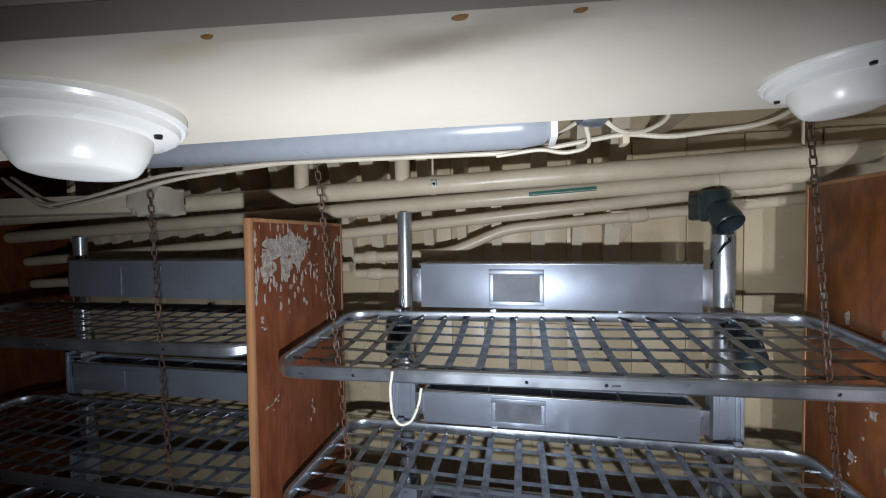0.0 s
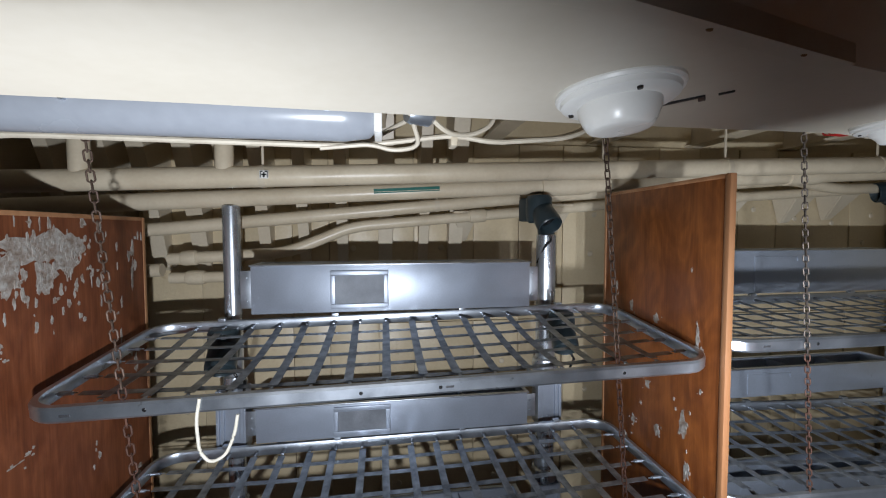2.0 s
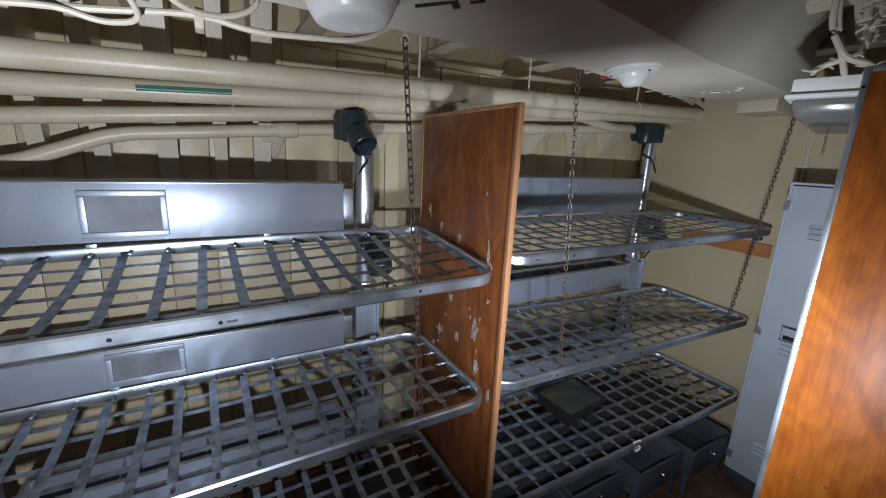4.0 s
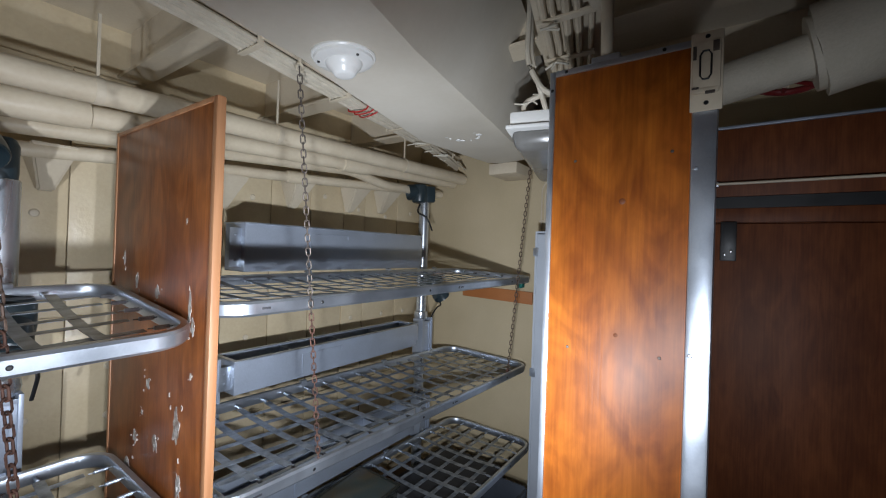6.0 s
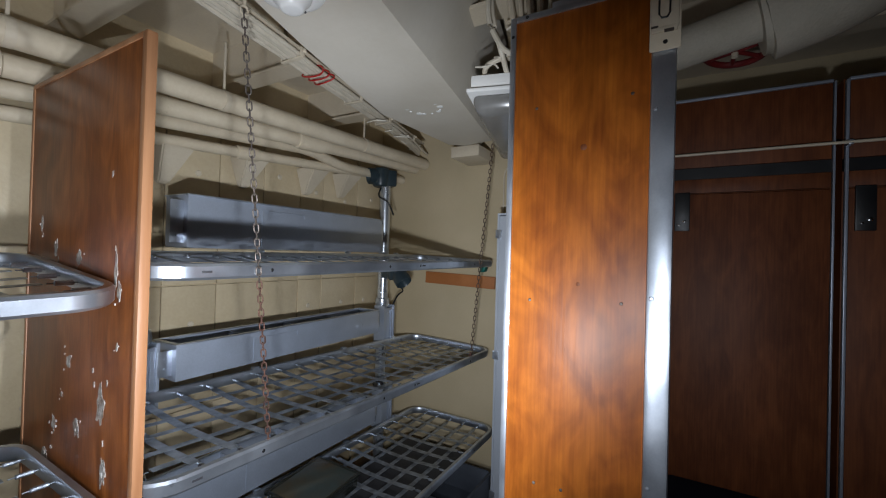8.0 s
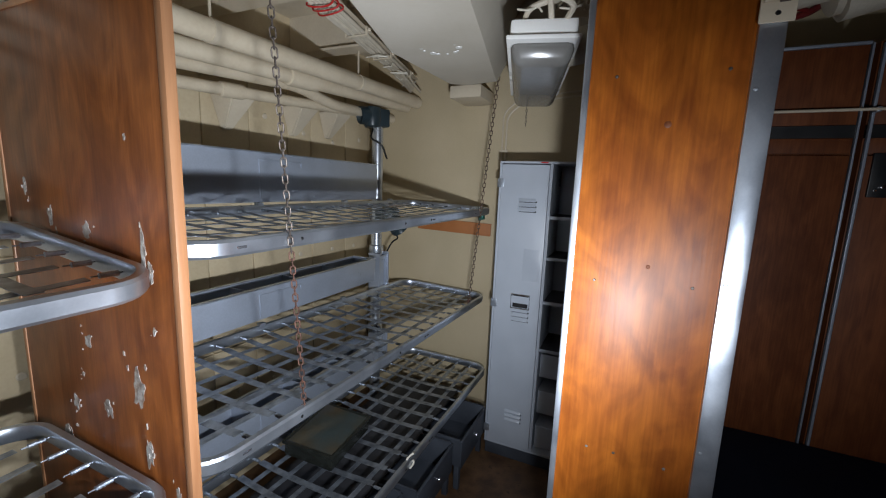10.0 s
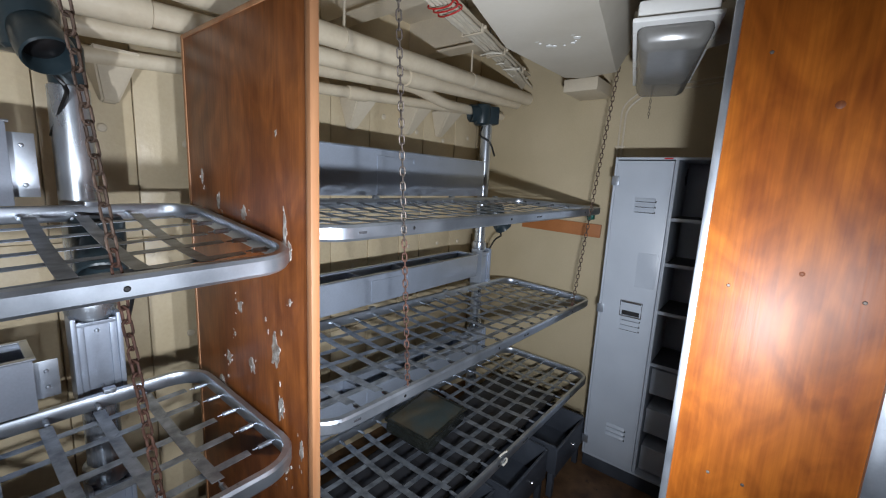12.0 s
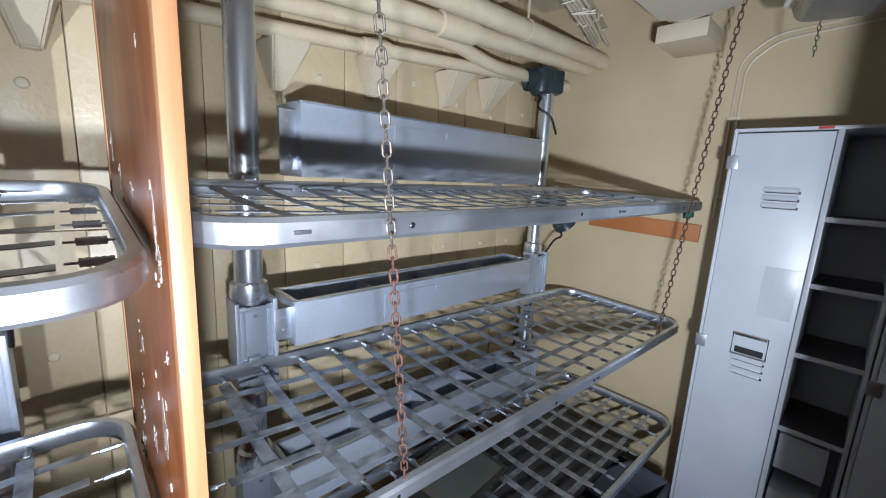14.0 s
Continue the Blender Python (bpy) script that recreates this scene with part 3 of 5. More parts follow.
# ---- metal stowage boxes and trays behind the bunks ----
def stowage(x0, x1, y, z0, z1, window, tray, label):
    t = thing("stowage_tray" if tray else "stowage_box", pose(x0, y, z0), label, "stowage box", "metal boxes behind the bunks")
    w, h, d, s = x1 - x0, z1 - z0, 0.165, 0.004
    bm = bmesh.new()
    box(bm, (0, 0, 0), (w, s, h), 0.0015)
    box(bm, (0, d - s, 0), (w, d, h), 0.0015)
    box(bm, (0, s, 0), (s, d - s, h), 0.001)
    box(bm, (w - s, s, 0), (w, d - s, h), 0.001)
    box(bm, (s, s, 0), (w - s, d - s, s))
    part("body", bm, SHEET, t)
    bm = bmesh.new()
    box(bm, (-0.006, -0.008, h), (w + 0.006, 0.012, h + 0.006), 0.002)
    box(bm, (-0.006, d - 0.012, h), (w + 0.006, d + 0.004, h + 0.006), 0.002)
    box(bm, (-0.006, 0.012, h), (0.012, d - 0.012, h + 0.006), 0.002)
    box(bm, (w - 0.012, 0.012, h), (w + 0.006, d - 0.012, h + 0.006), 0.002)
    part("lip", bm, ALU, t, "bright folded lip")
    if tray:
        for i in range(1, 4):
            part("divider", bm_box((w * i / 4, s, s), (w * i / 4 + 0.003, d - s, h - 0.008)), SHEET, t)
    else:
        part("lid", bm_box((0.012, 0.012, h - 0.002), (w - 0.012, d - 0.012, h + 0.002)), SHEET, t)
    if window:
        a, b, c, e = window
        bm = bmesh.new()
        g = 0.020
        for lo, hi in (((a - g, c - g), (b + g, c)), ((a - g, e), (b + g, e + g)), ((a - g, c), (a, e)), ((b, c), (b + g, e))):
            box(bm, (lo[0], -0.010, lo[1]), (hi[0], 0.0, hi[1]), 0.003)
        part("window_frame", bm, SHEET, t, "raised sheet metal frame")
        part("window_plate", bm_box((a, -0.003, c), (b, 0.0, e)), PLATE, t, "dull grey inset plate")
    else:
        part("stiffener", bm_box((w * 0.27, -0.003, 0.012), (w * 0.27 + 0.006, 0, h - 0.03), 0.001), SHEET, t)
        part("stiffener", bm_box((w * 0.27, -0.003, h - 0.03), (w * 0.47, 0, h - 0.026), 0.001), SHEET, t)
        part("stiffener", bm_box((w * 0.47, -0.003, h - 0.05), (w * 0.47 + 0.005, 0, h - 0.026), 0.001), SHEET, t)
    for sx in (-0.05, w):
        bm = bmesh.new()
        box(bm, (sx, 0.03, 0.02), (sx + 0.05, 0.034, h - 0.02), 0.001)
        part("bracket", bm, ALU, t)
        for dz in (0.05, h - 0.05):
            part("bolt", bm_lathe([(0, 0.005), (0.004, 0.004), (0.006, 0.0)], 6, pose(sx + 0.025, 0.03, dz, 90, 0, 0)), ALU, t)
    return t


stowage(-0.50, 0.685, 1.795, 1.578, 1.775, (0.335, 0.535, 0.035, 0.155), False, "bright sheet metal box with a small framed window")
stowage(-0.495, 0.680, 1.80, 1.035, 1.18, (0.335, 0.535, 0.030, 0.115), True, "sheet metal tray with dividers and a framed window")
stowage(1.525, 2.745, 1.81, 1.605, 1.815, None, False, "grey sheet metal stowage box between two posts")
stowage(1.495, 2.720, 1.80, 1.085, 1.225, None, True, "grey sheet metal open tray with dividers")
stowage(1.470, 2.720, 1.80, 0.50, 0.66, None, True, "grey sheet metal open tray with dividers low down")
stowage(-0.495, 0.680, 1.80, 0.48, 0.64, None, True, "grey sheet metal open tray with dividers low down")
stowage(-2.56, -1.26, 1.81, 1.59, 1.79, None, False, "grey sheet metal box in the dark next bay")
stowage(-2.56, -1.26, 1.81, 1.06, 1.21, None, True, "grey sheet metal open tray in the dark next bay")


# ---- pipes along the hull ----
def pipe_run(name, pts, r, label, collars=(), clips=(), smooth=0.09):
    t = thing(name, pose(*pts[0]), label, "pipe", "pipes along the hull side")
    o = Vector(pts[0])
    loc = [tuple(Vector(p) - o) for p in pts]
    part("run", bm_tube(bend(loc, smooth), r, 20), PIPE, t)
    a, b = Vector(loc[0]), Vector(loc[-1])

    def at(x):
        for p, q in zip(loc, loc[1:]):
            if p[0] <= x - o.x <= q[0]:
                s = (x - o.x - p[0]) / (q[0] - p[0])
                return Vector(p).lerp(Vector(q), s), (Vector(q) - Vector(p)).normalized()
        return b, (b - a).normalized()
    for x, w in collars:
        p, d = at(x)
        q = d.to_track_quat("Z", "Y").to_matrix().to_4x4()
        part("coupling", bm_lathe([(r, -w / 2), (r * 1.22, -w / 2 + 0.004), (r * 1.3, -w * 0.3), (r * 1.3, w * 0.3), (r * 1.22, w / 2 - 0.004), (r, w / 2)], 20,
                                  Matrix.Translation(p) @ q), PIPE, t, "painted coupling")
    for x in clips:
        p, d = at(x)
        q = d.to_track_quat("Z", "Y").to_matrix().to_4x4()
        part("clip", bm_lathe([(r, -0.012), (r * 1.05, -0.012), (r * 1.05, 0.012), (r, 0.012)], 20, Matrix.Translation(p) @ q), CREAM, t)
        part("clip_strap", bm_box((p.x - 0.004, p.y - 0.003, p.z + r), (p.x + 0.004, p.y + 0.003, p.z + r + 0.20)), CREAM, t)
    return t


large_pipe = pipe_run("large_pipe", [(-3.25, 1.66, 2.015), (3.20, 1.785, 2.275)], 0.041, "large cream painted pipe that runs along the hull", clips=(-0.42, 1.0, 1.62, 2.5))
for x, top in ((-1.042, 0.61), (-0.558, 0.61)):
    y, z = 1.66 + 0.0194 * (x + 3.25), 2.015 + 0.0403 * (x + 3.25)
    part("riser", bm_tube([(x + 3.25, y - 1.66, z - 2.015), (x + 3.25, y - 1.66, HIGH - 2.015)], 0.033, 18), PIPE, large_pipe, "painted branch up to the deckhead")
pipe_run("second_pipe", [(-3.25, 1.98, 1.93), (3.20, 1.87, 2.25)], 0.037, "cream painted pipe close behind a larger one", collars=((0.9, 0.25), (2.2, 0.2)))
pipe_run("third_pipe", [(-3.25, 2.07, 1.77), (-0.95, 2.07, 1.93), (0.75, 2.06, 2.086), (2.3, 2.02, 2.20), (2.55, 2.0, 2.15), (3.20, 1.99, 2.17)], 0.030, "cream painted pipe with an offset", clips=(0.3,))
pipe_run("fourth_pipe", [(-0.95, 2.10, 1.79), (-0.42, 2.10, 1.815), (-0.12, 2.12, 1.94), (1.25, 2.12, 2.06), (2.25, 2.06, 2.12), (3.20, 2.0, 2.18)], 0.027, "cream painted pipe that bends up beside a post",
         collars=((0.52, 0.09), (-0.86, 0.07), (1.95, 0.12)))
pipe_run("fifth_pipe", [(-0.95, 2.11, 1.70), (-0.45, 2.11, 1.705), (-0.36, 2.24, 1.705)], 0.026, "cream painted pipe low behind the boxes", collars=((-0.84, 0.08),))
pipe_run("far_pipe", [(-3.25, 2.1, 1.62), (-0.98, 2.1, 1.74)], 0.03, "cream painted pipe in the dark next bay", collars=((-1.3, 0.08),))

# ---- fluorescent fitting in its grey tube, above the bunk ----
lamp = thing("tube_light", pose(-1.12, 0.90, 2.152), "unlit fluorescent light in a grey translucent tube", "ceiling light")
bm = bmesh.new()
lathe(bm, [(0, 0), (0.03, 0.002), (0.048, 0.02), (0.055, 0.06), (0.055, 1.08), (0.048, 1.13), (0.03, 1.15), (0, 1.152)], 24, pose(0, 0, 0, 0, 90, 0))
part("diffuser", bm, TUBE, lamp, "grey-blue translucent tube")
part("tray", bm_box((0.02, -0.05, 0.035), (1.13, 0.05, 0.075), 0.01), CREAM, lamp)
for x in (0.12, 0.62, 1.05):
    part("catch", bm_box((x, -0.060, -0.012), (x + 0.010, -0.050, 0.045), 0.002), ALU, lamp)

part("end_bracket", bm_box((1.140, -0.045, -0.045), (1.156, 0.045, 0.06), 0.004), WHITE, lamp, "white end bracket")
part("end_foot", bm_box((1.150, -0.03, 0.02), (1.215, 0.03, 0.032), 0.003), WHITE, lamp)
part("socket", bm_lathe([(0, -0.03), (0.022, -0.03), (0.026, -0.02), (0.026, 0.02), (0.018, 0.03), (0, 0.03)], 18, pose(1.235, 0.03, 0.015, 0, 90, 20)), ALU, lamp, "dull metal cable gland")
part("lead", bm_tube(bend([(1.25, 0.03, 0.012), (1.30, 0.06, -0.02), (1.36, 0.10, -0.012), (1.42, 0.12, 0.02), (1.44, 0.12, 0.16)], 0.03), 0.0055, 8), CABLE, lamp)
part("lead", bm_tube(bend([(1.21, 0.0, 0.012), (1.24, 0.08, -0.045), (1.18, 0.10, -0.052), (1.13, 0.09, -0.04), (1.02, 0.10, -0.05)], 0.03), 0.005, 8), CABLE, lamp)

# ---- dome fittings under the air trunk ----
BOWL = [(0.066, -0.021), (0.065, -0.034), (0.060, -0.047), (0.054, -0.058), (0.050, -0.063), (0.045, -0.065), (0.030, -0.066), (0, -0.066)]
STEPPED = [(0.060, -0.021), (0.055, -0.034), (0.046, -0.043), (0.041, -0.048), (0.036, -0.058), (0.031, -0.063), (0.024, -0.065), (0, -0.066)]


def dome(x, y, label, k=1.0, bowl=BOWL):
    t = thing("dome_light", pose(x, y, duct_z(x) - 0.002, -3, -3, 0), label, "ceiling fitting", "domed ceiling fittings")
    rim = [(0, 0.008), (0.100, 0.008), (0.101, -0.006), (0.098, -0.010), (0.094, -0.010), (0.093, -0.013), (0.092, -0.018), (0.086, -0.022), (0.066, -0.024), (0, -0.024)]
    part("base", bm_lathe([(r * k, z * k) for r, z in rim], 56), WHITE, t)
    part("dome", bm_lathe([(r * k, z * k) for r, z in bowl], 48), WHITE, t, "white opal dome with a flat crown")
    for a in (20, 140, 260):
        part("screw", bm_lathe([(0, -0.0265 * k), (0.004 * k, -0.0265 * k), (0.005 * k, -0.021 * k)], 10, pose(0.078 * k * math.cos(radians(a)), 0.078 * k * math.sin(radians(a)), 0)), BLACK, t)
    return t


dome(-0.508, 0.346, "large white domed ceiling fitting on a round base", 0.98)
dome(0.347, 0.578, "white domed ceiling fitting on a round base", 0.80)
dome(1.225, 0.866, "small white ceiling fitting with a stepped dome", 0.73, STEPPED)

# ---- cables on their tray beside the air trunk ----
bundle = thing("cable_tray", pose(-1.0, 0.570, 2.148), "bundle of cream painted cables strapped to a tray", "cables")
END = Vector((4.17, 1.213, 0.232))
bm = bmesh.new()
sweep(bm, [(0, 0, 0.018), tuple(END * 0.97 + Vector((0, 0, 0.018)))], [(-0.048, -0.002), (0.048, -0.002), (0.048, 0.002), (-0.048, 0.002)])
part("tray_plate", bm, CREAM, bundle)
for i in range(5):
    rnd = random.Random(i)
    off = -0.036 + 0.018 * i
    last = 26 - (i * 3) % 4 * 0.25
    pts = [tuple(END * (k / 26 * last / 26) + Vector((0, off + rnd.uniform(-0.003, 0.003), rnd.uniform(-0.004, 0.004) - (0.012 * (k - 23) if k > 23 else 0)))) for k in range(27)]
    part("cable", bm_tube(pts, 0.0080 + 0.0015 * (i % 2), 8), CABLE, bundle)
for k, s_at in enumerate((0.10, 0.24, 0.38, 0.525, 0.625, 0.735, 0.82, 0.92)):
    p = END * s_at
    bm = bmesh.new()
    box(bm, (p.x - 0.009, p.y - 0.050, p.z - 0.014), (p.x + 0.009, p.y + 0.050, p.z - 0.010), 0.001)
    box(bm, (p.x - 0.009, p.y - 0.053, p.z - 0.014), (p.x + 0.009, p.y - 0.049, p.z + 0.022), 0.001)
    box(bm, (p.x - 0.009, p.y + 0.049, p.z - 0.014), (p.x + 0.009, p.y + 0.053, p.z + 0.022), 0.001)
    part("strap", bm, CREAM, bundle)
    part("strap_bolt", bm_lathe([(0, 0.010), (0.006, 0.009), (0.008, 0.0)], 8, pose(p.x, p.y - 0.062, p.z + 0.004)), CREAM, bundle)
    part("hanger", bm_box((p.x - 0.008, p.y + 0.04, p.z + 0.02), (p.x + 0.008, p.y + 0.046, HIGH - 2.148)), CREAM, bundle)
for k, a in enumerate((0.655, 0.664, 0.673)):
    p = END * a
    part("ribbon", bm_tube([tuple(p + Vector((0.006 * math.sin(w * 2.0 + k), 0.056 * math.cos(w), 0.019 * math.sin(w) - 0.002))) for w in (0.2 * n for n in range(32))], 0.0030, 6, True), RED, bundle, "red tie round the cables")
for k in range(5):
    rnd = random.Random(40 + k)
    p = END * (0.80 + 0.04 * k)
    part("tie", bm_tube(bend([tuple(p + Vector((rnd.uniform(-0.05, 0.05), rnd.uniform(-0.07, 0.06), -0.016 - rnd.uniform(0, 0.016)))) for _ in range(4)], 0.012), 0.003, 6), CORD, bundle)


# ---- chains ----
def link_mesh(mat, k=1.0):
    bm = bmesh.new()
    pts = []
    for i in range(16):
        a = 2 * math.pi * i / 16
        pts.append((0.0075 * k * math.cos(a), 0, 0.0075 * k * math.sin(a) + (0.0075 * k if math.sin(a) > 0 else -0.0075 * k)))
    tube(bm, pts, 0.0024 * k, 6, True)
    return mesh_of(bm, mat)


LINK_R, LINK_RR, LINK_S = link_mesh(RUST, 1.02), link_mesh(RUSTY, 0.84), link_mesh(STEELC, 0.84)
LINK_T = link_mesh(RUSTY, 1.02)


def chain(top, bottom, upper, lower, change, label, pitch=0.0248):
    t = thing("chain", pose(*bottom), label, "chain", "bunk chains")
    a, b = Vector(top) - Vector(bottom), Vector((0, 0, 0))
    n = int((a - b).length / pitch)
    q = (a - b).to_track_quat("Z", "Y").to_matrix().to_4x4()
    for i in range(n + 1):
        p = b.lerp(a, i / n)
        part("link", lower if i < n * change else upper, None, t, m=Matrix.Translation(p) @ q @ pose(0, 0, 0, 0, 0, 25 + 90 * (i % 2)))
    bm = bmesh.new()
    tube(bm, [(a.x + 0.012 * math.cos(w), a.y, a.z + 0.012 + 0.012 * math.sin(w)) for w in (0, 0.8, 1.6, 2.4, 3.2, 4.0, 4.8, 5.6)], 0.004, 8, True)
    tube(bm, [(a.x, a.y, a.z + 0.024), (a.x, a.y, a.z + 0.07)], 0.005, 8)
    part("eye_bolt", bm, CREAM, t)
    bm = bmesh.new()
    box(bm, (-0.012, -0.006, -0.03), (0.012, 0.006, 0.012), 0.003)
    part("shackle", bm, RUSTY, t)
    return t


chain((1.285, 1.12, 2.215), (1.465, 1.205, 1.02), LINK_S, LINK_RR, 0.42, "steel chain, rusty towards its foot, holding two bunks", 0.0205)
chain((2.91, 1.10, 2.37), (2.905, 1.215, 0.99), LINK_R, LINK_R, 0.5, "dark chain hanging from the deckhead to a bunk")
chain((0.692, 1.20, 2.21), (0.787, 1.20, 0.99), LINK_R, LINK_T, 0.45, "rusty chain holding the bunks")
chain((-0.69, 1.19, 2.18), (-0.58, 1.195, 0.98), LINK_R, LINK_T, 0.45, "rusty chain holding the bunks")
chain((-1.33, 1.19, 2.09), (-1.29, 1.195, 0.98), LINK_R, LINK_T, 0.5, "rusty chain in the dark next bay")


# ---- lockers ----
def locker(x, y0, y1, high, open_half, label):
    """A steel locker that faces -x; y1 is its door side."""
    t = thing("steel_locker", pose(x, y0, 0), label, "locker", "steel lockers at the bulkhead")
    w, d, s = y1 - y0, X1 - x - 0.01, 0.012
    part("plinth", bm_box((0.012, 0.004, 0), (d, w - 0.004, 0.085), 0.002), BIN, t)
    bm = bmesh.new()
    box(bm, (0, 0, 0.085), (d, s, high), 0.002)
    box(bm, (0, w - s, 0.085), (d, w, high), 0.002)
    box(bm, (0, s, high - s), (d, w - s, high), 0.002)
    box(bm, (0, s, 0.085), (d, w - s, 0.085 + s), 0.001)
    box(bm, (d - s, s, 0.085 + s), (d, w - s, high - s))
    part("body", bm, LOCKER, t)
    dw = 0.292 if open_half else w
    door = part("door", bm_box((-0.004, w - dw + 0.006, 0.10), (0.012, w - 0.014, high - 0.018), 0.003), LOCKER, t, "grey enamelled door, dented and scuffed")
    for z in (high - 0.15, 0.72 * high - 0.35, 0.16):
        part("hinge", bm_box((-0.010, w - 0.03, z), (-0.004, w + 0.006, z + 0.05), 0.001), ALU, door)
    cy = w - dw / 2 - 0.027
    for z0, tone in ((high - 0.275, DARKM), (0.93, ALU), (0.275, ALU)):
        for i in range(3):
            bm = bmesh.new()
            obox(bm, pose(-0.008, cy, z0 + 0.028 * i, 0, 30, 0), (0.010, 0.10, 0.019), 0.004)
            part("louvre", bm, LOCKER, door)
            part("slit", bm_box((-0.0056, cy - 0.055, z0 + 0.028 * i - 0.013), (-0.0042, cy + 0.045, z0 + 0.028 * i - 0.004)), BLACK, door)
    bm = bmesh.new()
    tube(bm, [(-0.010, cy - 0.055, 1.085), (-0.010, cy - 0.055, 1.0), (-0.010, cy + 0.055, 1.0), (-0.010, cy + 0.055, 1.085)], 0.004, 8, True)
    box(bm, (-0.012, cy - 0.05, 1.075), (-0.004, cy + 0.05, 1.085), 0.001)
    part("handle", bm, CHROME, door, "chrome drop handle")
    part("handle_recess", bm_box((-0.0055, cy - 0.045, 1.005), (-0.0045, cy + 0.045, 1.03)), BLACK, door)
    part("old_plate", bm_box((-0.0055, w - dw + 0.02, 1.17), (-0.0042, cy, 1.36), 0.001), LOCKER, door, "pale mark where a plate sat")
    if open_half:
        part("upright", bm_box((0.0, w - dw - 0.012, 0.10), (d - s, w - dw + 0.004, high - s), 0.001), LOCKER, t)
        for z in (0.755, 1.048, 1.308, 1.544):
            sh = part("shelf", bm_box((0.012, s, z), (d - s, w - dw - 0.012, z + 0.012), 0.001), DARKM, t, "dark shelf with a pale front edge")
            part("shelf_edge", bm_box((0.006, s, z - 0.004), (0.012, w - dw - 0.012, z + 0.014), 0.001), LOCKER, sh)
        for z in (0.12, 0.35, 0.585):
            part("drawer", bm_box((0.03, s + 0.03, z), (0.28, w - dw - 0.02, z + 0.145), 0.003), LOCKER, t)
    part("maker_plate", bm_box((-0.003, w / 2 - 0.03, high - 0.010), (0.0, w / 2 + 0.01, high - 0.002), 0.001), RED, t, "small red plate")
    return t


locker(2.90, 0.566, 1.060, 1.860, True, "grey steel locker, one door shut and one open to its shelves")
locker(2.90, 0.06, 0.561, 1.860, False, "grey steel locker with its door shut")

# ---- wardrobe wall beyond the end panel ----
WX = 2.44
for y0, y1, latch in ((-0.318, 0.222, 0.116), (-0.883, -0.338, -0.388), (-1.443, -0.898, -0.95)):
    t = thing("wardrobe", pose(WX, y0, 0), "dark cherry veneered wardrobe with a black latch, in shadow", "wardrobe", "wardrobes along the passage")
    w = y1 - y0
    part("body", bm_box((0.02, 0, 0), (0.40, w, 2.23), 0.002), WOODD, t)
    part("lower_door", bm_box((0, 0.012, 0.12), (0.018, w - 0.012, 1.86), 0.002), WOODD, t)
    part("upper_door", bm_box((0, 0.012, 1.962), (0.018, w - 0.012, 2.215), 0.002), WOODD, t)
    part("rail_strip", bm_box((0.002, 0.012, 1.866), (0.018, w - 0.012, 1.918), 0.002), WOODD, t)
    part("gap_strip", bm_box((0.006, 0.0, 1.919), (0.02, w, 1.961)), BLACK, t)
    part("edge_strip", bm_box((-0.004, w - 0.010, 0.0), (0.012, w - 0.002, 2.22), 0.001), SHEET, t, "aluminium edge strip")
    part("edge_strip", bm_box((-0.004, 0.002, 0.0), (0.012, 0.008, 2.22), 0.001), SHEET, t, "aluminium edge strip")
    part("top_strip", bm_box((-0.005, 0.01, 2.216), (0.015, w - 0.01, 2.226), 0.002), SHEET, t)
    k = latch - y0
    part("latch", bm_box((-0.012, k - 0.025, 1.722), (0.0, k + 0.025, 1.868), 0.003), BLACK, t, "black plastic latch")
    part("knob", bm_lathe([(0, 0.012), (0.006, 0.010), (0.006, 0)], 12, pose(-0.012, k - 0.008, 1.757, 0, -90, 0)), CHROME, t)
    part("knob", bm_lathe([(0, 0.008), (0.004, 0.007), (0.004, 0)], 12, pose(-0.012, k + 0.010, 1.745, 0, -90, 0)), CHROME, t)
rail = thing("rod", pose(WX - 0.035, -1.45, 2.005), "thin pale rod across the wardrobe fronts", "rod")
part("bar", bm_tube([(0, 0, 0), (0, 1.68, 0)], 0.005, 10), CREAM, rail)
for y in (0.1, 1.1, 1.6):
    part("holder", bm_box((-0.004, y, -0.008), (0.035, y + 0.012, 0.008), 0.002), ALU, rail)
sign = thing("no_smoking_sign", pose(WX - 0.004, -0.615, 1.60), "small white sign with a barred black circle", "sign")
part("plate", bm_box((0, -0.06, -0.06), (0.003, 0.06, 0.06), 0.001), WHITE, sign)
part("ring", bm_tube([(-0.001, 0.04 * math.cos(a / 12 * math.pi), 0.04 * math.sin(a / 12 * math.pi)) for a in range(24)], 0.004, 6, True), BLACK, sign)
bm = bmesh.new()
obox(bm, pose(-0.001, 0, 0, 45, 0, 0), (0.003, 0.075, 0.008))
part("bar", bm, BLACK, sign)
bench = thing("settee", pose(1.85, -1.45, 0), "navy vinyl covered berth along the wardrobes", "settee")
part("base", bm_box((0.03, 0, 0), (0.58, 1.60, 0.66), 0.004), WOODD, bench)
part("cushion", bm_box((0, 0, 0.66), (0.585, 1.61, 0.80), 0.03), NAVY, bench, "navy vinyl cushion")

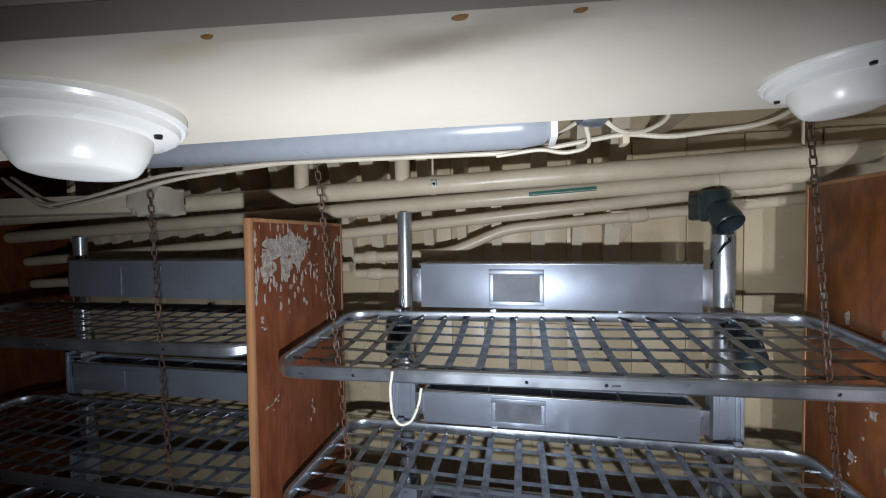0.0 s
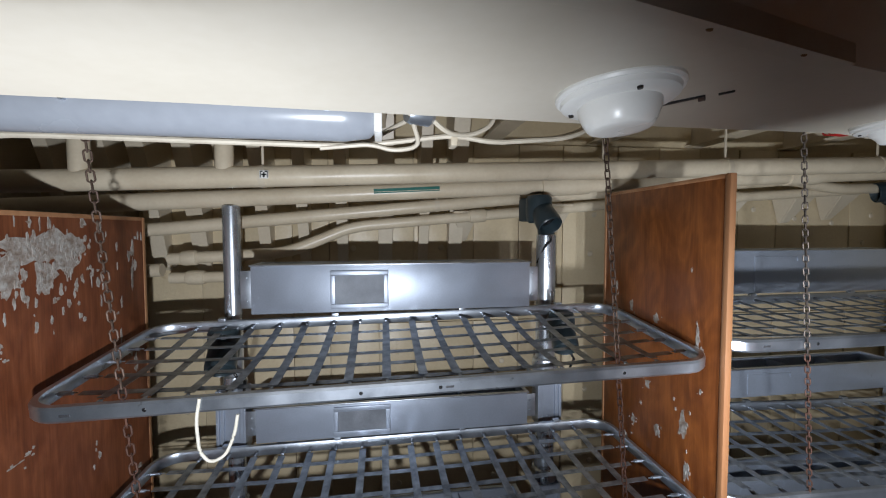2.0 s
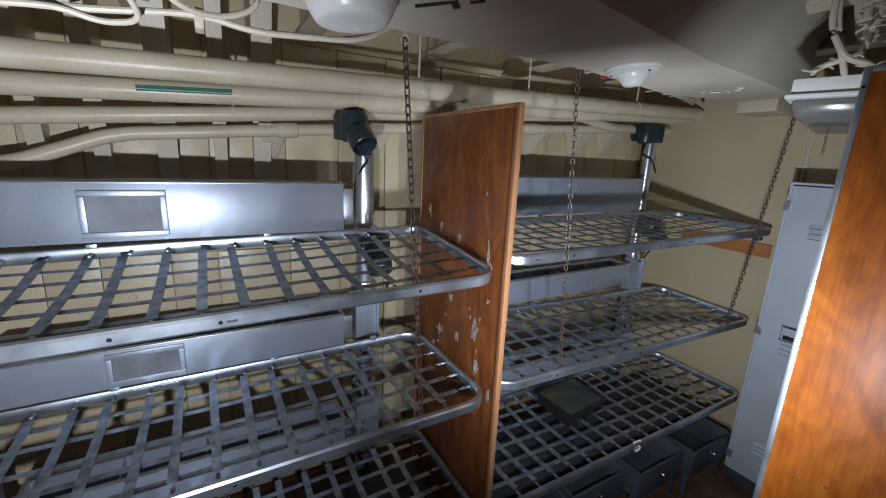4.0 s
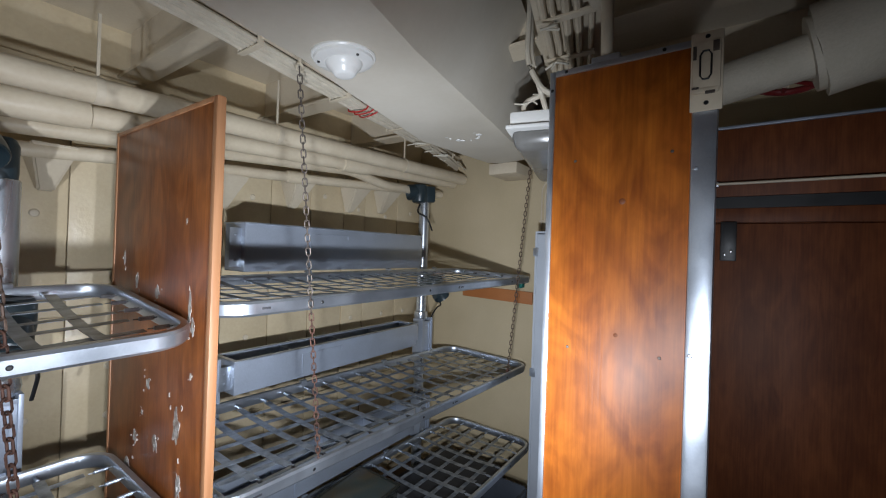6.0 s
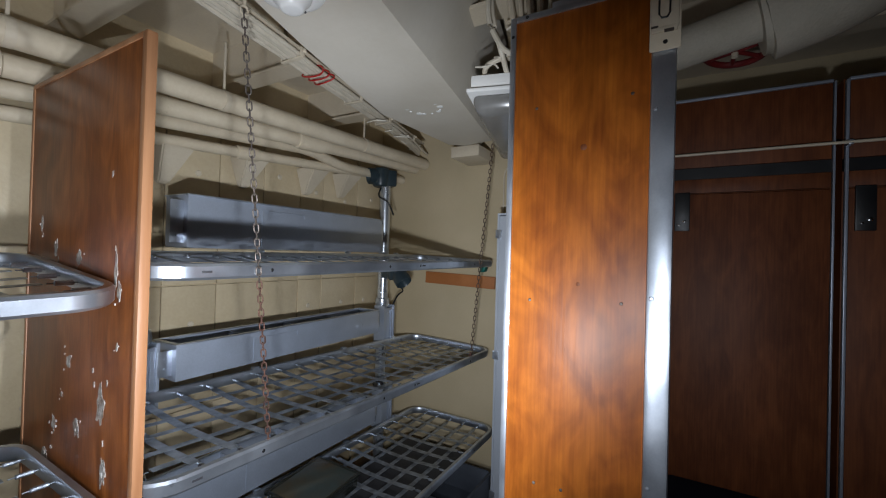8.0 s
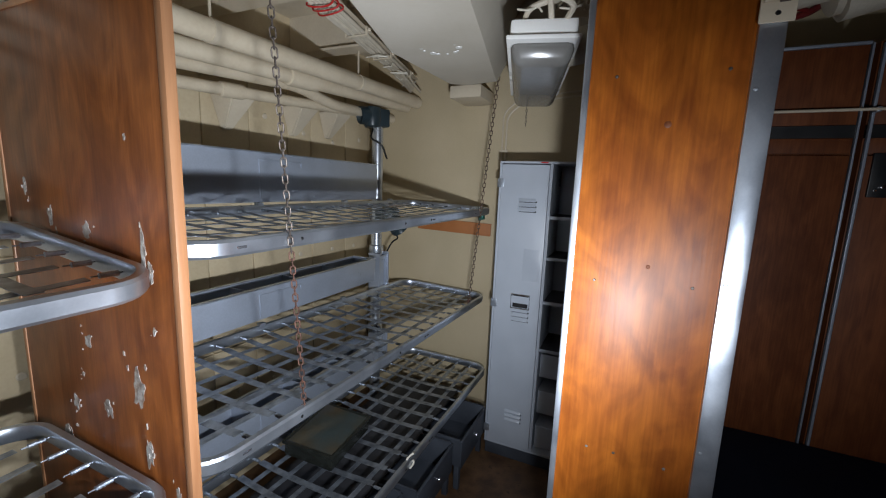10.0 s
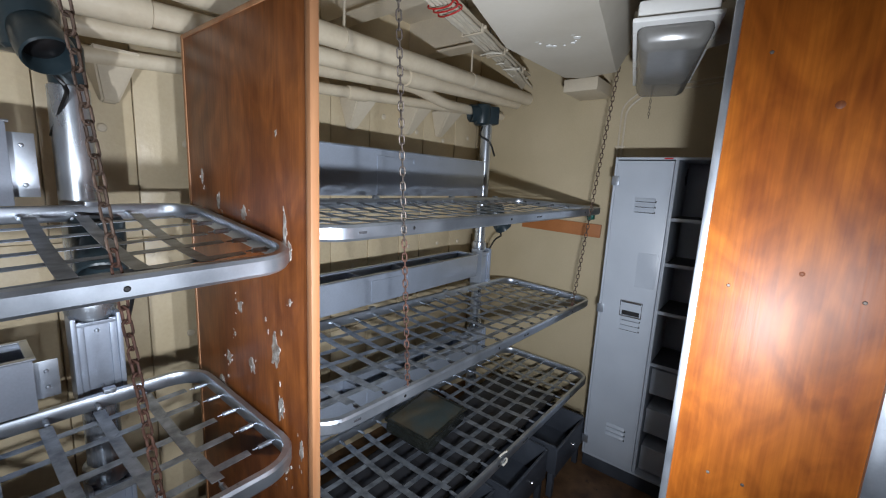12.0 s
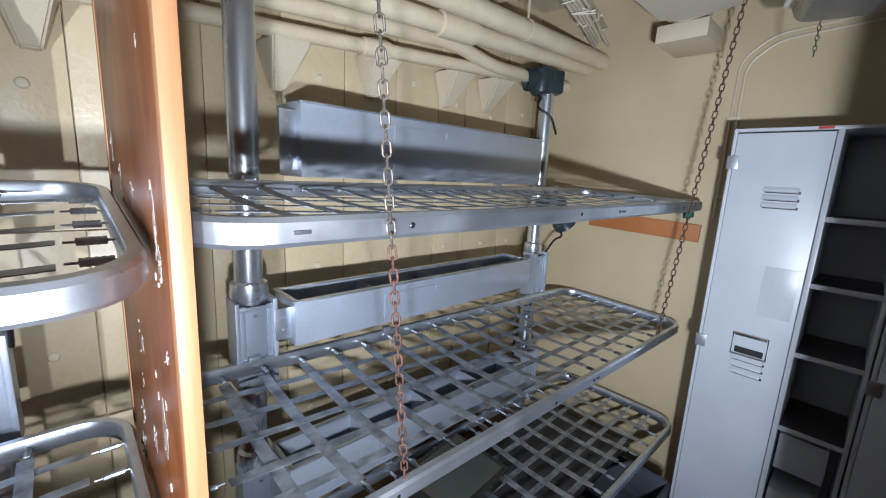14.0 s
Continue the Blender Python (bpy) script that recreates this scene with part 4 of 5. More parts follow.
# ---- lagged pipe over the passage ----
lag = thing("lagged_pipe", pose(2.05, 0.30, 2.16), "thick cream lagged pipe with a bulky lagged bend", "pipe")
part("run", bm_tube([(0.05, 0.35, 0.02), (0, 0, 0.055), (-0.03, -0.30, 0.105), (-0.04, -0.42, 0.125)], 0.058, 24), LAG, lag)
bm = bmesh.new()
tube(bm, bend([(-0.035, -0.36, 0.118), (-0.06, -0.52, 0.155), (-0.13, -0.66, 0.24), (-0.30, -0.70, 0.47)], 0.12), 0.118, 26)
for v in bm.verts:
    v.co += v.co.normalized() * 0.010 * noise.noise(v.co * 14)
part("lagged_bend", bm, LAG, lag, "bulky cloth-wrapped bend")
part("collar", bm_tube([(-0.034, -0.345, 0.114), (-0.036, -0.365, 0.118)], 0.098, 26), LAG, lag)
wheel = thing("valve_wheel", pose(2.255, -0.02, 2.30, 6, 6, 0), "dark red hand wheel of a valve below the lagged pipe", "valve")
part("rim", bm_tube([(0.085 * math.cos(a / 12 * math.pi), 0.085 * math.sin(a / 12 * math.pi), 0) for a in range(24)], 0.011, 10, True), DARKRED, wheel)
for a in (0, 60, 120):
    part("spoke", bm_tube([(-0.083 * math.cos(radians(a)), -0.083 * math.sin(radians(a)), 0), (0.083 * math.cos(radians(a)), 0.083 * math.sin(radians(a)), 0)], 0.007, 8), DARKRED, wheel)
part("stem", bm_tube([(0, 0, -0.02), (0, 0, 0.12)], 0.010, 10), CREAM, wheel)

# ---- fluorescent bulkhead light above the locker ----
fl = thing("bulkhead_light", pose(2.20, 0.725, 2.139, 0, 0, 14), "unlit ceiling light with a grey translucent cover", "ceiling light")
bm = bmesh.new()
vs = [bm.verts.new((sx * (0.35 if z > -0.02 else 0.325), sy * (0.100 if z > -0.02 else 0.080), z)) for z in (-0.062, 0.002) for sx, sy in ((-1, -1), (1, -1), (1, 1), (-1, 1))]
for f in ((3, 2, 1, 0), (4, 5, 6, 7), (0, 1, 5, 4), (1, 2, 6, 5), (2, 3, 7, 6), (3, 0, 4, 7)):
    bm.faces.new([vs[k] for k in f])
bmesh.ops.bevel(bm, geom=list(bm.edges), offset=0.024, segments=5, profile=0.5, affect="EDGES")
part("cover", bm, GREYL, fl, "grey translucent cover")
part("tray", bm_box((-0.355, -0.098, 0.012), (0.355, 0.098, 0.062), 0.010), WHITE, fl)
part("rim", bm_box((-0.37, -0.108, 0.0), (0.37, 0.108, 0.013), 0.004), WHITE, fl)
for i in range(7):
    bm = bmesh.new()
    tube(bm, [(0.004 * math.cos(w), 0, 0.0075 * math.sin(w)) for w in (0.785 * n for n in range(8))], 0.0014, 5, True)
    part("pull_chain_link", bm, STEELC, fl, m=pose(0.30, 0.03, -0.068 - 0.0125 * i, 0, 0, 90 * (i % 2)))
loops = (((-0.34, -0.02, 0.06), (-0.40, -0.01, 0.10), (-0.43, 0.02, 0.20), (-0.40, 0.03, 0.40)),
         ((-0.33, -0.06, 0.06), (-0.41, -0.08, 0.075), (-0.43, -0.02, 0.09), (-0.44, 0.03, 0.18), (-0.42, 0.03, 0.42)),
         ((-0.30, 0.06, 0.062), (-0.36, 0.05, 0.085), (-0.37, 0.0, 0.10), (-0.30, -0.05, 0.13), (-0.28, -0.06, 0.42)))
for pts in loops:
    part("lead", bm_tube(bend(list(pts), 0.05), 0.0085, 8), CABLE, fl, "stiff cream flex that loops down")
for i, (y, z) in enumerate(((0.05, 0.085), (-0.01, 0.11), (-0.07, 0.085))):
    part("wire_tie", bm_tube(bend([(-0.36, y + 0.03, z), (-0.38, y, z - 0.012), (-0.36, y - 0.03, z + 0.006), (-0.34, y - 0.04, z)], 0.012), 0.0032, 6), CORD, fl)

# ---- small things on the bulkhead ----
solid("backing_board", bm_box((0, 0, 0), (0.018, 0.56, 0.085), 0.002), ORANGE, "orange-brown board on the bulkhead", "board", m=pose(X1 - 0.02, 1.20, 1.372, 1.5, 0, 0))
det = thing("detector", pose(3.03, 1.325, 2.335), "cream round detector above a box on the bulkhead", "detector")
part("head", bm_lathe([(0.0, 0.03), (0.085, 0.03), (0.085, 0.012), (0.062, 0.006), (0.056, -0.02), (0.03, -0.026), (0, -0.026)], 32), CREAM, det)
part("box", bm_box((-0.07, -0.10, -0.095), (0.20, 0.10, -0.024), 0.004), CREAM, det)
part("stem", bm_tube([(0, 0, 0.02), (0, 0, HIGH - 2.335)], 0.02, 12), CREAM, det)
con = thing("conduit", pose(3.232, 1.13, 1.49), "thin cream painted conduit clipped to the bulkhead", "conduit")
part("run", bm_tube(bend([(0, 0, 0), (0, 0.0, 0.68), (0, -0.10, 0.76), (0, -0.75, 0.80)], 0.05), 0.006, 8), CREAM, con)
part("second_run", bm_tube(bend([(0, 0.025, 0.0), (0, 0.025, 0.70), (0, -0.08, 0.785), (0, -0.75, 0.83)], 0.05), 0.005, 8), CREAM, con)
for z in (0.1, 0.45):
    part("saddle", bm_box((-0.004, -0.015, z), (0.006, 0.04, z + 0.014), 0.002), CREAM, con)

# ---- bins under the lowest bunks ----
def bin_unit(x, label, out):
    """An open drawer bin on legs, pulled out past the bunk rail by `out`."""
    t = thing("metal_bin", pose(x, 1.17 - out, 0.0), label, "bin", "metal bins below the bunks")
    w, d, z0, h, s = 0.40, 0.56, 0.145, 0.305, 0.005
    bm = bmesh.new()
    box(bm, (0, d - s, z0), (w, d, h), 0.001)
    box(bm, (0, s, z0), (s, d - s, h), 0.001)
    box(bm, (w - s, s, z0), (w, d - s, h), 0.001)
    box(bm, (s, s, z0), (w - s, d - s, z0 + 0.006))
    part("body", bm, BIN, t)
    part("front", bm_box((-0.004, -0.002, z0 - 0.01), (w + 0.004, s, h - 0.012), 0.002), BIN, t, "grey drawer front")
    bm = bmesh.new()
    box(bm, (-0.006, -0.006, h - 0.012), (w + 0.006, 0.010, h - 0.004), 0.003)
    for a in (-0.006, w - 0.006):
        box(bm, (a, 0.010, h - 0.002), (a + 0.012, d, h + 0.006), 0.002)
    part("lip", bm, BIN, t, "folded lip")
    part("knob", bm_lathe([(0, 0.022), (0.009, 0.020), (0.011, 0.014), (0.005, 0.008), (0.006, 0.0)], 14, pose(w * 0.5, -0.002, z0 + 0.09, 90, 0, 0)), CHROME, t)
    for a in (0.0, w - 0.03):
        for b in (0.012, d - 0.04):
            part("leg", bm_box((a, b, 0), (a + 0.03, b + 0.03, z0 - 0.002), 0.002), BIN, t)
    return t


for i in range(4):
    bin_unit(1.19 + 0.44 * i, "grey open metal drawer bin under the bunk", (0.0, 0.0, 0.06, 0.10)[i])
    bin_unit(-0.85 + 0.44 * i, "grey open metal drawer bin under the bunk", 0.0)

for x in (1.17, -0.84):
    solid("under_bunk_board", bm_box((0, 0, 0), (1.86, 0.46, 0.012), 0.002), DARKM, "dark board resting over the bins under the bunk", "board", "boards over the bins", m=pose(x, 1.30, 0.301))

# ---- hull lining sheets with studs ----
rnd = random.Random(4)
x = -2.9
STUD = mesh_of(bm_lathe([(0, -0.006), (0.012, -0.005), (0.016, 0.0)], 14, pose(0, 0, 0, -90, 0, 0)), CREAM)
while x < X1 - 0.1:
    w = rnd.choice((0.19, 0.26, 0.33))
    for z0, z1 in ((0.05, 0.80), (0.805, 1.415), (1.42, 2.4)):
        bm = bmesh.new()
        obox(bm, pose(0, 0, 0, rnd.uniform(-0.5, 0.5), 0, rnd.uniform(-0.8, 0.8)), (w - 0.003, 0.014, z1 - z0 - 0.003), 0.003)
        sheet = part("lining_sheet", bm, HULL, hull, m=pose(x + w / 2, hull_y(x + w / 2) + 0.008, (z0 + z1) / 2))
        for a in (-0.12, 0.1):
            part("stud", STUD, None, sheet, m=pose(rnd.uniform(-0.04, 0.04), -0.008, a + rnd.uniform(-0.05, 0.05)))
    x += w


# ---- hull frames with knees, between the lining and the deckhead ----
def knee(x, w, deep):
    y = hull_y(x)
    bm = bmesh.new()
    prof = [(y, 1.72), (y - 0.035, 1.74), (y - deep * 0.45, 2.12), (y - deep, HIGH), (y, HIGH)]
    a = [bm.verts.new((x, p, z)) for p, z in prof]
    b = [bm.verts.new((x + w * (0.75 + 0.25 * i / 4), p, z)) for i, (p, z) in enumerate(prof)]
    bm.faces.new(a)
    bm.faces.new(b[::-1])
    for i in range(5):
        bm.faces.new((a[i], a[(i + 1) % 5], b[(i + 1) % 5], b[i]))
    return solid("hull_frame", bm, CREAM, "cream painted hull frame with a knee under the deck", "frame", "hull frames", "structure")


rnd = random.Random(9)
x = -2.95
while x < 0.42:
    knee(x, rnd.uniform(0.06, 0.09), rnd.uniform(0.30, 0.40))
    x += rnd.choice((0.16, 0.19, 0.21))


def hanging_bracket(x, z, w):
    y = hull_y(x)
    bm = bmesh.new()
    a = [bm.verts.new(p) for p in ((x - w, y, z), (x + w, y, z), (x + 0.35 * w, y, z - 0.16), (x - 0.35 * w, y, z - 0.16))]
    b = [bm.verts.new(p) for p in ((x - w * 0.9, y - 0.16, z), (x + w * 0.9, y - 0.16, z), (x + 0.3 * w, y - 0.03, z - 0.155), (x - 0.3 * w, y - 0.03, z - 0.155))]
    bm.faces.new(a)
    bm.faces.new(b[::-1])
    for i in range(4):
        bm.faces.new((a[i], a[(i + 1) % 4], b[(i + 1) % 4], b[i]))
    bmesh.ops.bevel(bm, geom=list(bm.edges), offset=0.006, segments=2, affect="EDGES")
    return solid("pipe_bracket", bm, CREAM, "cream painted tapered bracket below the pipes", "bracket", "pipe brackets", "structure")


for x, z in ((0.46, 2.02), (0.98, 2.06), (1.62, 2.06), (2.02, 2.10), (2.45, 2.12), (2.75, 2.14)):
    hanging_bracket(x, z, 0.075)


# ---- worn patches on the partitions ----
def flake(parent, side, cy, cz, a, b, seed):
    """A thin irregular patch on the partition face; side is its x in the partition."""
    rr = random.Random(seed)
    bm = bmesh.new()
    n = 22
    ring = []
    for i in range(n):
        w = 2 * math.pi * i / n
        k = 0.72 + 0.55 * noise.noise(Vector((math.cos(w) * 1.7, math.sin(w) * 1.7, seed * 3.7))) + rr.uniform(-0.09, 0.09)
        ring.append((cy + a * k * math.cos(w), cz + b * k * math.sin(w)))
    lo = [bm.verts.new((side, y, z)) for y, z in ring]
    s = (0.0005 + 0.00002 * (seed % 100)) * (1 if side > 0.011 else -1)
    hi = [bm.verts.new((side + s, y, z)) for y, z in ring]
    bm.faces.new(hi)
    for i in range(n):
        bm.faces.new((lo[i], lo[(i + 1) % n], hi[(i + 1) % n], hi[i]))
    part("bare_patch", bm, FLAKE, parent, "pale patch where the veneer has flaked off")


PR = [(1.347, 1.222, 0.030, 0.055), (1.476, 1.135, 0.026, 0.036), (1.543, 1.297, 0.018, 0.026), (1.656, 1.599, 0.016, 0.035), (1.499, 1.574, 0.022, 0.018),
      (1.286, 1.545, 0.012, 0.05), (1.265, 1.50, 0.014, 0.03), (1.269, 1.371, 0.008, 0.014), (1.323, 1.067, 0.016, 0.06), (1.767, 1.666, 0.010, 0.03),
      (1.629, 1.111, 0.018, 0.03), (1.683, 0.998, 0.03, 0.04), (1.30, 0.90, 0.02, 0.04), (1.32, 1.78, 0.006, 0.010), (1.225, 0.98, 0.012, 0.04), (1.58, 1.20, 0.008, 0.012)]
for i, (y, z, a, b) in enumerate(PR):
    flake(part_r, 0.0028, y - 1.175, z, a, b, i)
    for k in range(4):
        rr = random.Random(i * 10 + k)
        flake(part_r, 0.0028, y - 1.175 + rr.uniform(-1.6, 1.6) * a, z + rr.uniform(-1.5, 1.5) * b, a * 0.16, b * 0.14, 50 + i * 4 + k)
rr = random.Random(3)
for i, (y, z, a, b) in enumerate(((1.33, 1.87, 0.13, 0.055), (1.44, 1.85, 0.10, 0.075), (1.26, 1.80, 0.05, 0.07), (1.38, 1.79, 0.06, 0.06), (1.50, 1.88, 0.06, 0.045))):
    flake(part_l, 0.0192, y - 1.175, z, a, b, 200 + 3 * i)
for i in range(150):
    y, z = rr.gauss(1.40, 0.15), rr.gauss(1.82, 0.085)
    flake(part_l, 0.0192, min(max(y, 1.20), 1.80) - 1.175, min(max(z, 1.62), 1.945), rr.uniform(0.002, 0.011), rr.uniform(0.004, 0.026), 220 + i)
for i, (y, z, a, b) in enumerate(((1.27, 1.30, 0.03, 0.012), (1.30, 1.33, 0.016, 0.02), (1.74, 0.97, 0.03, 0.05), (1.77, 1.44, 0.02, 0.05), (1.70, 1.55, 0.012, 0.05), (1.78, 1.75, 0.018, 0.09), (1.80, 1.88, 0.02, 0.04), (1.24, 1.60, 0.012, 0.012), (1.55, 1.18, 0.008, 0.03))):
    for k in range(5):
        flake(part_l, 0.0192, min(max(y + rr.gauss(0, a), 1.21), 1.84) - 1.175, z + rr.gauss(0, b), a * rr.uniform(0.2, 0.7), b * rr.uniform(0.2, 0.6), 300 + 10 * i + k)

# ---- panel fittings ----
bm = bmesh.new()
box(bm, (-0.011, 0.000, 2.008), (-0.005, 0.053, 2.160), 0.003)
box(bm, (-0.017, 0.004, 2.045), (-0.009, 0.050, 2.140), 0.004)
box(bm, (-0.019, 0.006, 2.040), (-0.010, 0.050, 2.050), 0.003)
latch_plate = part("latch_plate", bm, CREAM, panel, "cream painted steel latch plate, chipped")
loop = [(-0.0175, 0.028 + 0.009 * math.cos(a), z + 0.009 * math.sin(a)) for z, span in ((2.112, (0, 60, 120, 180)), (2.074, (180, 240, 300, 360))) for a in map(radians, span)]
part("slot_outline", bm_tube(loop, 0.0020, 6, True), BLACK, latch_plate, "dark worn outline of a slot")
for y, z in ((0.026, 2.150), (0.026, 2.023)):
    part("screw_hole", bm_lathe([(0, 0.0018), (0.0035, 0.0015), (0.0045, 0.0)], 10, pose(-0.0108, y, z, 0, -90, 0)), BLACK, latch_plate)
for y, z, a, b in ((0.012, 2.126, 0.005, 0.010), (0.046, 2.118, 0.003, 0.013), (0.020, 2.040, 0.008, 0.003), (0.044, 2.050, 0.006, 0.002)):
    part("paint_chip", bm_box((-0.0198, y - a, z - b), (-0.0172, y + a, z + b), 0.0008), STEELC, latch_plate)
part("stay", bm_tube([(0.018, 0.215, PH - 0.005), (0.018, 0.225, HIGH)], 0.013, 14), CREAM, panel, "cream painted stay to the deckhead")
part("stay_foot", bm_box((0.0, 0.185, PH - 0.002), (0.036, 0.245, PH + 0.012), 0.003), ALU, panel)
for y, z in ((0.279, 1.515), (0.093, 1.522), (0.274, 1.939), (0.081, 1.94), (0.202, 1.12), (0.10, 1.115), (0.26, 1.118)):
    part("screw", bm_lathe([(0, 0.0015), (0.0025, 0.001), (0.0035, 0.0)], 8, pose(0.0035, y, z, 0, -90, 0)), STEELC, panel)
for y, z, a in ((0.172, 1.843, 0.007), (0.177, 1.556, 0.0045)):
    part("knot", bm_lathe([(0, 0.0008), (a * 0.6, 0.0008), (a, 0.0)], 9, pose(0.0038, y, z, 0, -90, 0)), WOODD, panel, "small dark knot in the veneer")
for y in (0.10, 0.30):
    part("screw", bm_lathe([(0, 0.0015), (0.003, 0.001), (0.004, 0.0)], 8, pose(-0.0005, y, PH - 0.007, 0, -90, 0)), BLACK, panel)
part("screw", bm_lathe([(0, 0.0015), (0.003, 0.001), (0.004, 0.0)], 8, pose(-0.0005, PW - 0.007, PH - 0.045, 0, -90, 0)), BLACK, panel)

# ---- cord loop on the tilted bunk ----
loop = [(-0.437, 1.172, 1.488), (-0.445, 1.168, 1.43), (-0.438, 1.166, 1.35), (-0.413, 1.166, 1.318), (-0.375, 1.166, 1.335), (-0.352, 1.168, 1.39), (-0.345, 1.172, 1.44)]
solid("cord_loop", bm_tube(bend(loop, 0.03), 0.0042, 8), CORD, "loop of white cord hanging from a bunk rail", "cord")
knot = [(2.06 + 0.02 * math.sin(i * 1.3), 1.15 - 0.012 * math.cos(i * 0.9), 0.50 - 0.008 * i) for i in range(9)]
solid("tied_cord", bm_tube(bend(knot, 0.01), 0.0045, 8), CORD, "short white cord knotted on a bunk rail", "cord")

# ---- green cloth on the corner of a bunk ----
bm = bm_box((-0.022, -0.020, -0.040), (0.022, 0.018, 0.032), 0.006)
bmesh.ops.subdivide_edges(bm, edges=list(bm.edges), cuts=2, use_grid_fill=True)
for v in bm.verts:
    v.co += Vector((1, 1, 1)) * 0.008 * noise.noise(v.co * 40)
solid("green_cloth", bm, GREEN, "scrap of green tape wound on a bunk corner", "tape", m=pose(3.062, 1.215, 1.535))

# ---- tapes on the pipes ----
bm = bmesh.new()
sweep(bm, [(0, 0, 0), (0.295, -0.005, 0.0165)], [(-0.0012, -0.010), (0.0012, -0.010), (0.0012, 0.010), (-0.0012, 0.010)])
solid("green_label", bm, GREEN, "green label strip stuck on a pipe", "label", m=pose(-0.005, 1.889, 2.094))

tag = thing("pipe_tag", pose(-0.405, 1.6715, 2.131), "small black and white tag on a pipe", "tag")
part("plate", bm_box((-0.016, -0.003, -0.015), (0.016, 0.0, 0.015), 0.001), WHITE, tag)
for x0, x1, z0, z1 in ((-0.014, -0.004, 0.009, 0.013), (0.004, 0.014, 0.009, 0.013), (-0.014, -0.011, -0.012, 0.009), (0.011, 0.014, -0.012, 0.009), (-0.009, 0.009, -0.003, 0.002), (-0.003, 0.003, -0.010, 0.008)):
    part("bar", bm_box((x0, -0.0045, z0), (x1, -0.003, z1)), BLACK, tag)

# ---- loose cables below the tube light ----
for k, (dy, dz) in enumerate(((0, 0), (0.03, 0.008), (0.035, 0.006), (0.012, -0.016), (0.045, -0.006))):
    pts = [(-2.1, 1.25, 2.16), (-1.75, 1.15, 2.03), (-1.45, 1.08, 2.05), (-1.07, 1.0, 2.098), (-0.70, 1.0, 2.114), (-0.02, 1.0, 2.108), (0.20, 1.0, 2.14), (0.29, 1.0, 2.125), (0.51, 1.02, 2.148), (0.62, 1.05, 2.22)]
    if k == 2:
        pts = pts[:6] + [(0.12, 1.05, 2.2)]
    elif k > 2:
        pts = pts[:4] + [(-0.80 + 0.1 * k, 1.06, 2.17), (-0.66 + 0.1 * k, 1.12, 2.26)]
    solid("loose_cable", bm_tube(bend([(x, y + dy, z + dz) for x, y, z in pts], 0.09), 0.0058, 8), CABLE, "cream cable slung loosely along the deckhead", "cable", "slung cables")
for x in (0.2,):
    solid("cable_clip", bm_box((x - 0.008, 0.994, 2.115), (x + 0.008, 1.040, 2.15), 0.004), CREAM, "cream cable clip under the deckhead", "clip", "cable clips")

# ---- cut-off trunk in the dark next bay ----
t = thing("cut_trunk", pose(-3.2, 1.36, 2.02), "cream rectangular trunk with a torn lagged end", "air duct")
part("trunk", bm_box((0, 0, 0), (1.62, 0.12, 0.075), 0.004), CREAM, t)
bm = bm_box((1.60, -0.012, -0.012), (1.74, 0.13, 0.10), 0.012)
bmesh.ops.subdivide_edges(bm, edges=list(bm.edges), cuts=2, use_grid_fill=True)
for v in bm.verts:
    v.co += Vector((1, 1, 1)) * 0.022 * noise.noise(v.co * 22)
for x in (0.4, 1.2):
    part("hanger", bm_box((x, 0.05, 0.07), (x + 0.02, 0.07, HIGH - 2.02)), CREAM, t)
part("torn_lagging", bm, LAG, t, "torn dirty lagging")

# ---- second cable tray between trunk and panel ----
t = thing("second_cable_tray", pose(0.2, 0.10, 2.33), "painted cable tray with conduits and loose ties", "cables")
E2 = Vector((1.95, 0.52, 0.02))
bm = bmesh.new()
sweep(bm, [(0, 0, 0.02), tuple(E2 + Vector((0, 0, 0.02)))], [(-0.085, -0.003), (0.085, -0.003), (0.085, 0.003), (-0.085, 0.003)])
part("tray_plate", bm, CREAM, t)
for i in range(5):
    rr = random.Random(60 + i)
    off = -0.06 + 0.03 * i
    part("conduit", bm_tube([tuple(E2 * (k / 10) + Vector((0, off + rr.uniform(-0.005, 0.005), rr.uniform(-0.006, 0.003)))) for k in range(11)], 0.008 + 0.002 * (i % 3), 8), CREAM, t)
for k in range(9):
    rr = random.Random(90 + k)
    p = E2 * ((k + 0.5) / 9)
    part("saddle", bm_box((p.x - 0.012, p.y - 0.075, p.z - 0.016), (p.x + 0.012, p.y + 0.075, p.z - 0.008), 0.002), CREAM, t)
    q = p + Vector((rr.uniform(-0.03, 0.03), rr.uniform(-0.05, 0.05), -0.02))
    part("tie", bm_tube(bend([tuple(q + Vector((rr.uniform(-0.04, 0.04), rr.uniform(-0.05, 0.05), -rr.uniform(0.0, 0.035)))) for _ in range(5)], 0.012), 0.0035, 6), CORD, t)
for k in (0.4, 0.7, 0.95):
    p = E2 * k
    part("junction_box", bm_box((p.x - 0.03, p.y - 0.11, p.z - 0.03), (p.x + 0.03, p.y - 0.06, p.z + 0.03), 0.006), CREAM, t)
part("drop_bracket", bm_box((0.3, -0.01, 0.02), (0.32, 0.01, HIGH - 2.33)), CREAM, t)
part("drop_bracket", bm_box((1.7, 0.44, 0.02), (1.72, 0.46, HIGH - 2.33)), CREAM, t)

